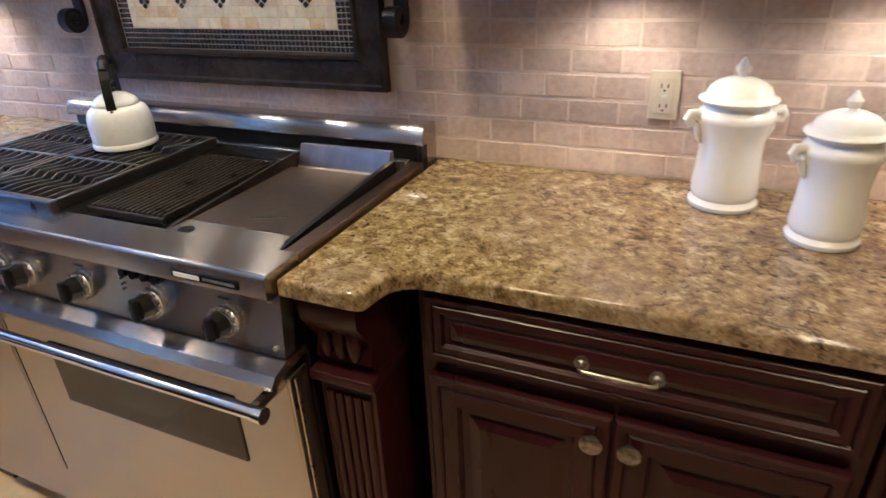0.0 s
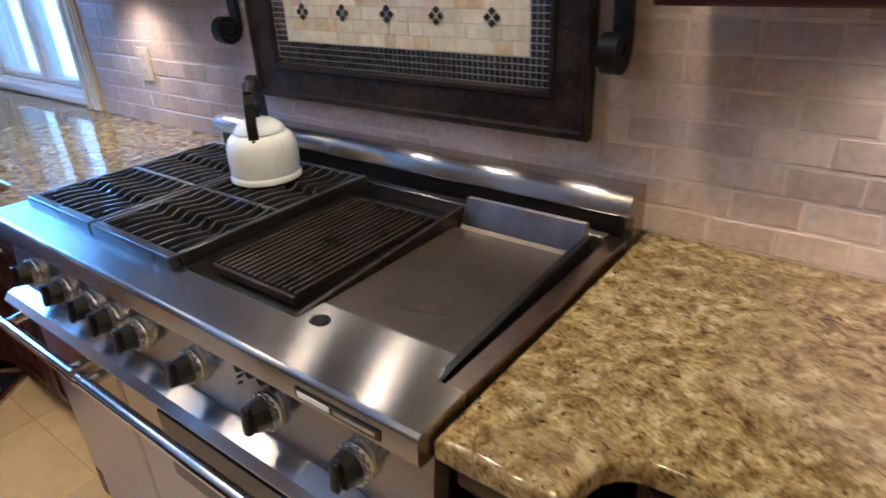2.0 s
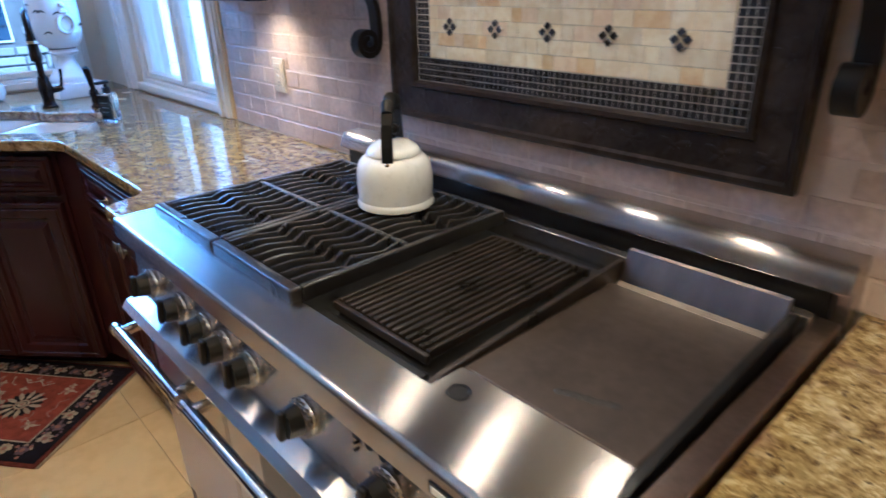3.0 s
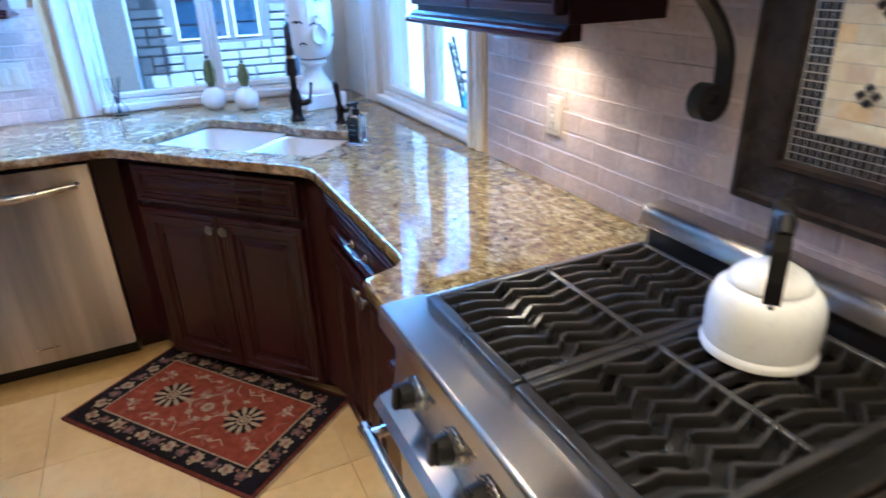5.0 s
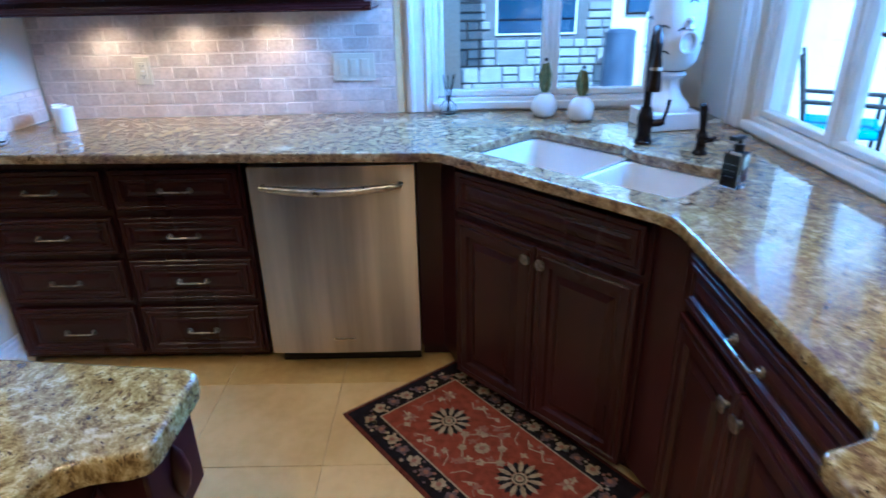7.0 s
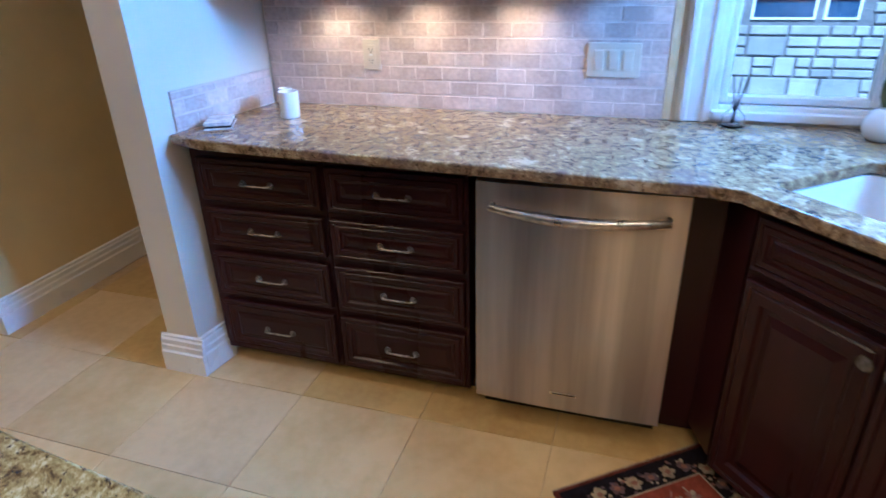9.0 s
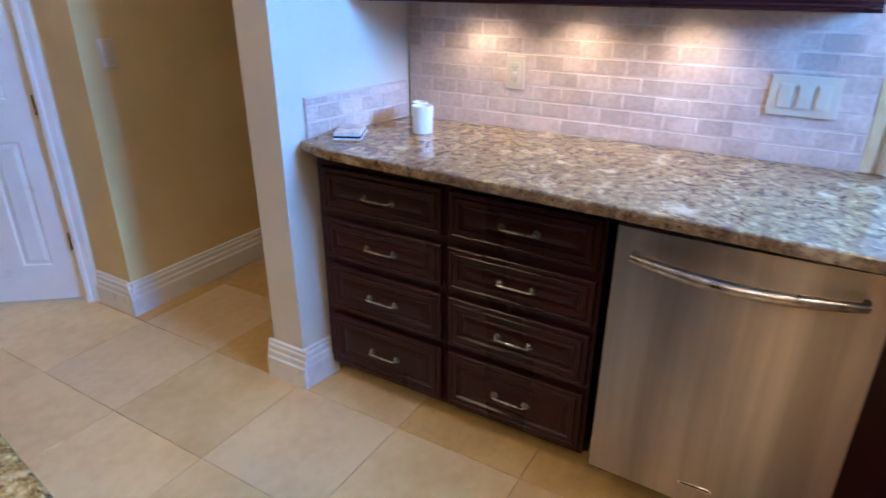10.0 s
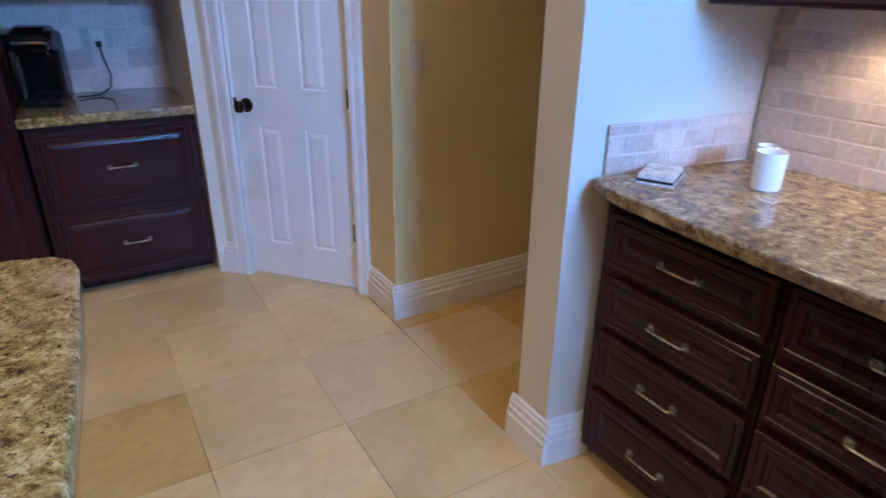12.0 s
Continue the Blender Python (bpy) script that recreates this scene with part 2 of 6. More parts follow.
    p.inputs["Specular IOR Level"].default_value = 0.6
    return m


GRANITE = granite()


def glass(name, colour=(1, 1, 1), rough=0.0, ior=1.45):
    m = bpy.data.materials.new(name)
    m.use_nodes = True
    p = m.node_tree.nodes["Principled BSDF"]
    p.inputs["Base Color"].default_value = (*colour, 1)
    p.inputs["Transmission Weight"].default_value = 1
    p.inputs["Roughness"].default_value = rough
    p.inputs["IOR"].default_value = ior
    return m


PANE = glass("window_glass", (0.96, 0.99, 1.0))
CLEAR = glass("clear_glass")
OVENGLASS = mat("oven_glass", (0.02, 0.018, 0.016), (0.012, 0.011, 0.010), 4, 0.08, rough_var=0.02)


def glow(name, colour, strength):
    m = bpy.data.materials.new(name)
    m.use_nodes = True
    p = m.node_tree.nodes["Principled BSDF"]
    p.inputs["Base Color"].default_value = (*colour, 1)
    p.inputs["Emission Color"].default_value = (*colour, 1)
    p.inputs["Emission Strength"].default_value = strength
    return m


BULB = glow("lit_bulb", (1.0, 0.62, 0.28), 5.0)

# ---- mesh helpers ----


def bx(bm, x0, y0, z0, x1, y1, z1, bevel=0.0, seg=2):
    m = Matrix.Translation(((x0 + x1) / 2, (y0 + y1) / 2, (z0 + z1) / 2)) @ Matrix.Diagonal((abs(x1 - x0), abs(y1 - y0), abs(z1 - z0), 1))
    made = bmesh.ops.create_cube(bm, size=1, matrix=m)["verts"]
    if bevel:
        edges = list({e for v in made for e in v.link_edges})
        bmesh.ops.bevel(bm, geom=edges, offset=bevel, segments=seg, profile=0.5, affect="EDGES")
    return bm


def rod(bm, p0, p1, r0, r1=None, n=14, caps=True):
    p0, p1 = Vector(p0), Vector(p1)
    d = p1 - p0
    m = Matrix.Translation((p0 + p1) / 2) @ d.to_track_quat("Z", "Y").to_matrix().to_4x4()
    bmesh.ops.create_cone(bm, cap_ends=caps, segments=n, radius1=r0, radius2=r0 if r1 is None else r1, depth=d.length, matrix=m)
    return bm


def lathe(bm, profile, n=28, at=(0, 0, 0)):
    """Turns a profile of (radius, height) round the upright axis."""
    rings = []
    for r, z in profile:
        if r < 1e-5:
            rings.append([bm.verts.new((at[0], at[1], at[2] + z))])
        else:
            rings.append([bm.verts.new((at[0] + r * math.cos(2 * math.pi * i / n), at[1] + r * math.sin(2 * math.pi * i / n), at[2] + z)) for i in range(n)])
    for a, b in zip(rings, rings[1:]):
        for i in range(n):
            j = (i + 1) % n
            q = [a[i % len(a)], a[j % len(a)], b[j % len(b)], b[i % len(b)]]
            q = list(dict.fromkeys(q))
            if len(q) > 2:
                bm.faces.new(q)
    return bm


def tube(bm, pts, r, n=10, flat=None):
    """A round bar along points; r may be a list. flat: (width, thickness) for a flat bar across y."""
    pts = [Vector(p) for p in pts]
    rings = []
    up = Vector((0, 1, 0))
    for i, p in enumerate(pts):
        d = (pts[min(i + 1, len(pts) - 1)] - pts[max(i - 1, 0)]).normalized()
        s = d.cross(up)
        if s.length < 1e-3:
            s = d.cross(Vector((1, 0, 0)))
        s.normalize()
        u = s.cross(d)
        rr = r[i] if isinstance(r, (list, tuple)) else r
        if flat:
            w, t = flat
            rings.append([bm.verts.new(p + s * (a * t / 2) + u * (b * w / 2)) for a, b in ((-1, -1), (1, -1), (1, 1), (-1, 1))])
        else:
            rings.append([bm.verts.new(p + s * rr * math.cos(2 * math.pi * k / n) + u * rr * math.sin(2 * math.pi * k / n)) for k in range(n)])
    for a, b in zip(rings, rings[1:]):
        for k in range(len(a)):
            j = (k + 1) % len(a)
            bm.faces.new((a[k], a[j], b[j], b[k]))
    bm.faces.new(rings[0][::-1])
    bm.faces.new(rings[-1])
    return bm


def rings(bm, x0, z0, x1, z1, steps, y=0.0):
    """A moulded rectangular front that faces -y: steps of (inset, height proud of y)."""
    loops = []
    for ins, h in steps:
        loops.append([bm.verts.new(c) for c in ((x0 + ins, y - h, z0 + ins), (x1 - ins, y - h, z0 + ins), (x1 - ins, y - h, z1 - ins), (x0 + ins, y - h, z1 - ins))])
    for a, b in zip(loops, loops[1:]):
        for i in range(4):
            j = (i + 1) % 4
            bm.faces.new((a[i], a[j], b[j], b[i]))
    bm.faces.new(loops[-1])
    return bm


def inset_loop(pts, d):
    """A closed plan outline moved inwards (to its left) by d."""
    out = []
    n = len(pts)
    for i in range(n):
        p0, p1, p2 = Vector(pts[i - 1]), Vector(pts[i]), Vector(pts[(i + 1) % n])
        a, b = (p1 - p0).normalized(), (p2 - p1).normalized()
        na, nb = Vector((-a.y, a.x)), Vector((-b.y, b.x))
        m = na + nb
        m = m / max(0.35, m.dot(na)) if m.length > 1e-6 else na
        out.append((p1.x + m.x * d, p1.y + m.y * d))
    return out


def slab(bm, outline, z0, z1, r=0.008, holes=()):
    """A flat slab with eased edges; the outline runs counter-clockwise, holes clockwise."""
    top_edges, bot_edges = [], []
    for loop in (outline, *holes):
        steps = [(r * 0.6, z0), (0, z0 + r * 0.6), (0, z1 - r), (r * 0.3, z1 - r * 0.3), (r, z1)]
        lv = [[bm.verts.new((x, y, z)) for x, y in inset_loop(loop, d)] for d, z in steps]
        for a, b in zip(lv, lv[1:]):
            for i in range(len(a)):
                j = (i + 1) % len(a)
                bm.faces.new((a[i], a[j], b[j], b[i]))
        for group, ring in ((top_edges, lv[-1]), (bot_edges, lv[0])):
            for i in range(len(ring)):
                group.append(bm.edges.get((ring[i], ring[(i + 1) % len(ring)])))
    bmesh.ops.triangle_fill(bm, edges=top_edges, use_beauty=True, normal=(0, 0, 1))
    bmesh.ops.triangle_fill(bm, edges=bot_edges, use_beauty=True, normal=(0, 0, -1))
    bmesh.ops.recalc_face_normals(bm, faces=bm.faces)
    return bm


def prism(bm, outline, z0, z1):
    lo = [bm.verts.new((x, y, z0)) for x, y in outline]
    hi = [bm.verts.new((x, y, z1)) for x, y in outline]
    n = len(outline)
    for i in range(n):
        j = (i + 1) % n
        bm.faces.new((lo[i], lo[j], hi[j], hi[i]))
    bm.faces.new(lo[::-1])
    bm.faces.new(hi)
    return bm


def profile_x(bm, prof, x0, x1):
    """Draws a closed (y, z) section out from x0 to x1."""
    lo = [bm.verts.new((x0, y, z)) for y, z in prof]
    hi = [bm.verts.new((x1, y, z)) for y, z in prof]
    for i in range(len(prof)):
        j = (i + 1) % len(prof)
        bm.faces.new((lo[i], lo[j], hi[j], hi[i]))
    bm.faces.new([bm.verts.new(v.co) for v in lo[::-1]])
    bm.faces.new([bm.verts.new(v.co) for v in hi])
    return bm


def B():
    return bmesh.new()


def mesh_of(name, bm, material, smooth=False):
    me = bpy.data.meshes.new(name)
    bmesh.ops.recalc_face_normals(bm, faces=bm.faces)
    normals = []
    if smooth:
        # large faces keep their own direction, rounded edges bend between them
        limit = math.cos(radians(47))
        flat = {f: f.normal * f.calc_area() for f in bm.faces}
        for f in bm.faces:
            for lp in f.loops:
                s = Vector()
                for g in lp.vert.link_faces:
                    if g.normal.dot(f.normal) > limit:
                        s += flat[g]
                normals.append(s.normalized() if s.length > 1e-12 else f.normal.copy())
    bm.to_mesh(me)
    bm.free()
    me.materials.append(material)
    if smooth:
        me.polygons.foreach_set("use_smooth", [True] * len(me.polygons))
        me.normals_split_custom_set(normals)
    return me


def part(name, bm, material, parent=None, label="", smooth=True, at=None):
    ob = new(name, mesh_of(name, bm, material, smooth))
    if parent:
        ob.parent = parent
    if at is not None:
        ob.matrix_basis = at
    if label:
        ob["label"] = label
    return ob


def thing(name, label, category, at=None, group="", kind=""):
    ob = tagged(new(name), label, category, group, kind)
    ob.empty_display_size = 0.1
    if at is not None:
        ob.matrix_basis = at
    return ob


def struct(name, bm, material, label="", category=""):
    return tagged(part(name, bm, material, None, smooth=False), label, category, kind="structure")


# ---- the large structure ----
ZC = 2.7
YN, XW = 1.97, -3.615
XE, YS = 2.6, -3.40

floor = struct("floor", bx(B(), -5.6, YS - 0.2, -0.12, XE + 0.2, YN + 0.02, -0.006), FLOORG, "cream travertine tile floor with thin sanded joints", "floor")
bm = B()
bx(bm, XW - 0.17, YS - 0.2, ZC, XE + 0.2, YN + 0.17, ZC + 0.1)
bx(bm, -5.6, YS - 0.2, ZC, XW - 0.17, -0.9, ZC + 0.1)
ceiling = struct("ceiling", bm, CEIL, "plain off-white painted ceiling", "ceiling")

# north wall with the window opening
WN0, WN1, WZ0, WZ1 = -3.20, -2.32, 0.925, 2.2
bm = B()
bx(bm, XW - 0.2, YN, 0, WN0, YN + 0.16, ZC)
bx(bm, WN1, YN, 0, XE, YN + 0.16, ZC)
bx(bm, WN0, YN, 0, WN1, YN + 0.16, WZ0)
bx(bm, WN0, YN, WZ1, WN1, YN + 0.16, ZC)
struct("wall_north", bm, PAINTW, "pale painted wall with tumbled stone brick splashback", "wall")
# west wall with the window opening
WW0, WW1 = 0.86, 1.80
bm = B()
bx(bm, XW - 0.16, -0.9, 0, XW, WW0, ZC)
bx(bm, XW - 0.16, WW1, 0, XW, YN, ZC)
bx(bm, XW - 0.16, WW0, 0, XW, WW1, WZ0)
bx(bm, XW - 0.16, WW0, WZ1, XW, WW1, ZC)
struct("wall_west", bm, PAINTW, "pale painted wall with tumbled stone brick splashback", "wall")
# wing wall that ends the west counter
struct("wall_wing", prism(B(), [(-3.012, -0.985), (-3.012, -0.845), (-3.615, -0.758), (-3.775, -0.758), (-3.775, -0.985)], 0, ZC), PAINTW, "short cream wing wall beside the counter end", "wall")
# passage wall, the pantry corner and the rest
struct("wall_passage", bx(B(), -5.6, -1.95, 0, -3.10, -1.872, ZC), PAINT, "golden ochre painted passage wall", "wall")
struct("wall_pantry_side", bx(B(), -3.10, -2.20, 0, -3.022, -1.872, ZC), PAINT, "narrow ochre wall return beside the pantry door", "wall")
DTH = 130.0
DPOS = (-2.612, -2.612)
dm = pose(DPOS[0], DPOS[1], 0, 0, 0, DTH)
bm = B()
bx(bm, -0.20, 0.0, 0, -0.05, 0.1, ZC)
bx(bm, 0.577, 0.0, 0, 0.75, 0.1, ZC)
bx(bm, -0.05, 0.0, 2.06, 0.577, 0.1, ZC)
bmesh.ops.transform(bm, matrix=dm, verts=bm.verts)
struct("wall_pantry", bm, PAINTW, "diagonal cream wall round the pantry door", "wall")
struct("wall_south", bx(B(), -2.62, YS - 0.1, 0, XE + 0.2, YS, ZC), PAINT, "ochre painted wall behind the coffee counter", "wall")
struct("wall_niche", bx(B(), -2.53, YS, 0, -2.452, -2.74, ZC), PAINTW, "pale return wall beside the coffee counter", "wall")
struct("wall_east", bx(B(), XE, YS - 0.1, 0, XE + 0.1, YN, ZC), PAINT, "plain ochre wall", "wall")
struct("wall_passage_end", bx(B(), -5.6, -1.95, 0, -5.5, -0.9, ZC), PAINT, "plain ochre wall at the passage end", "wall")
struct("wall_passage_north", bx(B(), -5.5, -0.985, 0, -3.775, -0.9, ZC), PAINT, "plain ochre passage wall", "wall")


def baseboard(x0, y0, x1, y1, label="tall white stepped baseboard"):
    """A stepped skirting along a line; it stands proud on the line's right side."""
    d = Vector((x1 - x0, y1 - y0))
    L = d.length
    bm = B()
    prof = [(0, 0), (0.024, 0), (0.024, 0.085), (0.019, 0.092), (0.019, 0.112), (0.014, 0.118), (0.014, 0.136), (0.008, 0.143), (0.008, 0.152), (0, 0.158)]
    e0 = [bm.verts.new((0, -a, z)) for a, z in prof]
    e1 = [bm.verts.new((L, -a, z)) for a, z in prof]
    for i in range(len(prof)):
        j = (i + 1) % len(prof)
        bm.faces.new((e0[i], e0[j], e1[j], e1[i]))
    bm.faces.new(e0[::-1]); bm.faces.new(e1)
    bmesh.ops.transform(bm, matrix=pose(x0, y0, 0, 0, 0, math.degrees(math.atan2(d.y, d.x))), verts=bm.verts)
    return struct("baseboard", bm, WHITE, label, "baseboard")


baseboard(-3.012, -1.01, -3.012, -0.822)
baseboard(-3.012, -0.845, -3.16, -0.824)
baseboard(-2.998, -1.872, -5.5, -1.872)
baseboard(-3.022, -2.17, -3.022, -1.85)
dv = dm @ Vector((-0.12, 0, 0)); dw = dm @ Vector((-0.20, 0, 0))
baseboard(dw.x, dw.y, dv.x, dv.y)


def edge_strip(x0, y0, x1, y1, z0, z1):
    struct("trim", bx(B(), x0, y0, z0, x1, y1, z1), EDGEPAINT, "ochre painted strip at the tile edge", "trim")


edge_strip(-2.229, YN - 0.012, -2.212, YN - 0.001, 0.922, 2.3)
edge_strip(XW + 0.001, 0.715, XW + 0.012, 0.742, 0.922, 2.3)


def window(name, at, w, z0, z1, mull, label):
    """A white casement pair in an opening of width w; local x along the wall, the room on -y."""
    win = thing(name, label, "window", at, kind="structure")
    b = 0.002
    fr = B()
    bx(fr, b, 0.02, z0 + b, 0.024, 0.12, z1 - b, 0.004)
    bx(fr, w - 0.024, 0.02, z0 + b, w - b, 0.12, z1 - b, 0.004)
    bx(fr, 0.0245, 0.02, z0 + b, w - 0.0245, 0.12, z0 + 0.045, 0.004)
    bx(fr, 0.0245, 0.02, z1 - 0.05, w - 0.0245, 0.12, z1 - b, 0.004)
    part("window_frame", fr, WHITE, win)
    ca = B()
    for x0, x1 in ((-0.105, -0.001), (w + 0.001, w + 0.09)):
        bx(ca, x0, -0.018, z0 - 0.004, x1, -0.001, z1 + 0.1, 0.004)
        bx(ca, x0 + 0.012, -0.027, z0 - 0.004, x0 + 0.034, -0.017, z1 + 0.1, 0.004)
        bx(ca, x1 - 0.026, -0.024, z0 - 0.004, x1 - 0.012, -0.017, z1 + 0.1, 0.003)
    bx(ca, -0.001, -0.018, z1 + 0.001, w + 0.001, -0.001, z1 + 0.1, 0.004)
    part("casing", ca, WHITE, win)
    part("window_sill", bx(B(), 0.003, -0.012, z0 + 0.001, w - 0.003, 0.02, z0 + 0.03, 0.004), WHITE, win)
    for x0, x1 in ((0.026, mull - 0.011), (mull + 0.011, w - 0.026)):
        s = B()
        k = 0.024
        bx(s, x0, 0.035, z0 + 0.048, x0 + k, 0.085, z1 - 0.055, 0.005)
        bx(s, x1 - k, 0.035, z0 + 0.048, x1, 0.085, z1 - 0.055, 0.005)
        bx(s, x0 + k, 0.035, z0 + 0.048, x1 - k, 0.085, z0 + 0.048 + k, 0.005)
        bx(s, x0 + k, 0.035, z1 - 0.055 - k, x1 - k, 0.085, z1 - 0.055, 0.005)
        sash = part("sash", s, WHITE, win)
        pane = part("pane", bx(B(), x0 + k - 0.004, 0.057, z0 + 0.044 + k, x1 - k + 0.004, 0.063, z1 - 0.051 - k), PANE, sash)
        pane.visible_shadow = False
    part("mullion", bx(B(), mull - 0.010, 0.03, z0 + 0.046, mull + 0.010, 0.11, z1 - 0.051, 0.004), WHITE, win)
    return win


window("window_1", pose(WN0, YN, 0), WN1 - WN0, WZ0, WZ1, 0.457, "white double casement window above the counter")
window("window_2", pose(XW, WW0, 0, 0, 0, 90), WW1 - WW0, WZ0, WZ1, 0.49, "white double casement window facing a stone house")

# ---- cabinets ----
DRAWER = [(0, 0), (0, 0.016), (0.003, 0.019), (0.014, 0.019), (0.018, 0.015), (0.022, 0.019), (0.036, 0.019), (0.041, 0.012), (0.050, 0.011), (0.056, 0.015), (0.070, 0.018)]
DOOR = [(0, 0), (0, 0.017), (0.004, 0.021), (0.016, 0.021), (0.020, 0.017), (0.025, 0.021), (0.052, 0.021), (0.058, 0.011), (0.070, 0.010), (0.092, 0.018)]


def scaled(steps, w, h):
    lim = 0.46 * min(w, h)
    big = steps[-1][0]
    k = min(1.0, lim / big)
    return [(a * k, b) for a, b in steps]


def bar_pull(parent, x, y, z, length=0.106):
    """A satin bar pull with a bead and two round rosettes."""
    h = length / 2
    pull = part("handle", tube(B(), [(x - h, y - 0.006, z), (x - h, y - 0.019, z), (x - h + 0.005, y - 0.0225, z), (x - 0.012, y - 0.023, z), (x, y - 0.023, z), (x + 0.012, y - 0.023, z), (x + h - 0.005, y - 0.0225, z), (x + h, y - 0.019, z), (x + h, y - 0.006, z)], [0.0034, 0.0034, 0.0034, 0.0029, 0.0043, 0.0029, 0.0034, 0.0034, 0.0034], 10), NICKEL, parent, "satin nickel bar handle")
    for s in (-h, h):
        r = B()
        rod(r, (x + s, y, z), (x + s, y - 0.006, z), 0.0120, 0.0112, 18)
        rod(r, (x + s, y - 0.006, z), (x + s, y - 0.010, z), 0.0078, 0.005, 18)
        part("rosette", r, PEWTER, pull)
    return pull


def round_knob(parent, x, y, z):
    k = B()
    lathe(k, [(0.0, 0.0), (0.008, 0.0), (0.007, 0.008), (0.013, 0.011), (0.0178, 0.014), (0.0178, 0.017), (0.0145, 0.0185), (0.0115, 0.0178), (0.0085, 0.0195), (0.005, 0.0185), (0.0, 0.0205)], 22)
    bmesh.ops.transform(k, matrix=pose(x, y, z, 90), verts=k.verts)
    return part("knob", k, PEWTER, parent, "antique pewter knob")


def base_cabinet(at, w, depth, fronts, label, group="", toe=0.10, top=0.884, toe_in=0.085):
    """fronts: (kind, x0, z0, x1, z1); the face is at y = 0 and looks to -y."""
    cab = thing("base_cabinet", label, "cabinet", at, group)
    body = B()
    bx(body, 0.001, 0.002, toe, w - 0.001, depth, top, 0.002)
    part("body", body, WOOD, cab)
    part("toe_kick", bx(B(), 0.004, toe_in, 0.001, w - 0.004, toe_in + 0.02, toe), WOOD, cab)
    for kind, x0, z0, x1, z1 in fronts:
        steps = scaled(DRAWER if kind in ("drawer", "false") else DOOR, x1 - x0, z1 - z0)
        f = part("drawer" if kind in ("drawer", "false") else "door", rings(B(), x0, z0, x1, z1, steps), WOOD, cab, smooth=False)
        if kind == "drawer":
            bar_pull(f, (x0 + x1) / 2, -0.017, (z0 + z1) / 2 - 0.003)
        elif kind == "door_l":
            round_knob(f, x1 - 0.026, -0.019, z1 - 0.046)
        elif kind == "door_r":
            round_knob(f, x0 + 0.026, -0.019, z1 - 0.046)
    return cab


# west drawers: two stacks of four
for y0, w in ((-0.812, 0.507), (-0.303, 0.485)):
    zs = [(0.078, 0.283), (0.312, 0.484), (0.513, 0.655), (0.684, 0.836)]
    base_cabinet(pose(-3.128, y0, 0, 0, 0, 90), w, 0.46, [("drawer", w - 0.473, a, w - 0.012, b) for a, b in zs], "dark mahogany cabinet with four stacked drawers", "west drawer cabinets", toe=0.055)
# dark filler between the dishwasher and the corner
fil = thing("corner_panel", "dark mahogany filler panel beside the dishwasher", "cabinet", group="corner panels")
part("panel", prism(B(), [(-3.10, 0.806), (-3.10, 0.892), (-2.968, 0.938), (-3.03, 1.02), (-3.5, 1.02), (-3.5, 0.806)], 0.10, 0.884), WOOD, fil, smooth=False)
part("toe_kick", prism(B(), [(-3.19, 0.806), (-3.19, 0.93), (-3.06, 1.02), (-3.5, 1.02), (-3.5, 0.806)], 0.001, 0.10), WOOD, fil, smooth=False)
fil = thing("corner_panel", "dark mahogany filler panel beside the sink cabinet", "cabinet", group="corner panels")
part("panel", prism(B(), [(-2.430, 1.432), (-2.288, 1.470), (-2.288, 1.6), (-2.55, 1.6)], 0.10, 0.884), WOOD, fil, smooth=False)
part("toe_kick", prism(B(), [(-2.45, 1.52), (-2.29, 1.555), (-2.29, 1.65), (-2.55, 1.65)], 0.001, 0.10), WOOD, fil, smooth=False)
# the corner sink base
SA = 42.5
SM = pose(-2.668, 1.152, 0, 0, 0, SA) @ pose(0, 0.045, 0)
base_cabinet(SM @ pose(-0.36, 0, 0), 0.72, 0.10, [("false", 0.015, 0.725, 0.705, 0.862), ("door_l", 0.015, 0.09, 0.357, 0.700), ("door_r", 0.363, 0.09, 0.705, 0.700)], "dark mahogany corner sink cabinet with two doors")
# cabinet between the sink base and the range
base_cabinet(pose(-2.285, 1.468, 0), 0.655, 0.48, [("drawer", 0.02, 0.742, 0.635, 0.866), ("door_l", 0.02, 0.115, 0.325, 0.715), ("door_r", 0.331, 0.115, 0.635, 0.715)], "dark mahogany base cabinet with one drawer above two doors")
# cabinet to the east of the range
base_cabinet(pose(-0.115, 1.468, 0), 0.66, 0.48, [("drawer", 0.02, 0.750, 0.64, 0.872), ("door_l", 0.02, 0.115, 0.327, 0.715), ("door_r", 0.333, 0.115, 0.64, 0.715)], "dark mahogany base cabinet with one drawer above two doors")
base_cabinet(pose(0.55, 1.468, 0), 0.66, 0.48, [("drawer", 0.02, 0.742, 0.64, 0.866), ("door_l", 0.02, 0.115, 0.327, 0.715), ("door_r", 0.333, 0.115, 0.64, 0.715)], "dark mahogany base cabinet with one drawer above two doors")


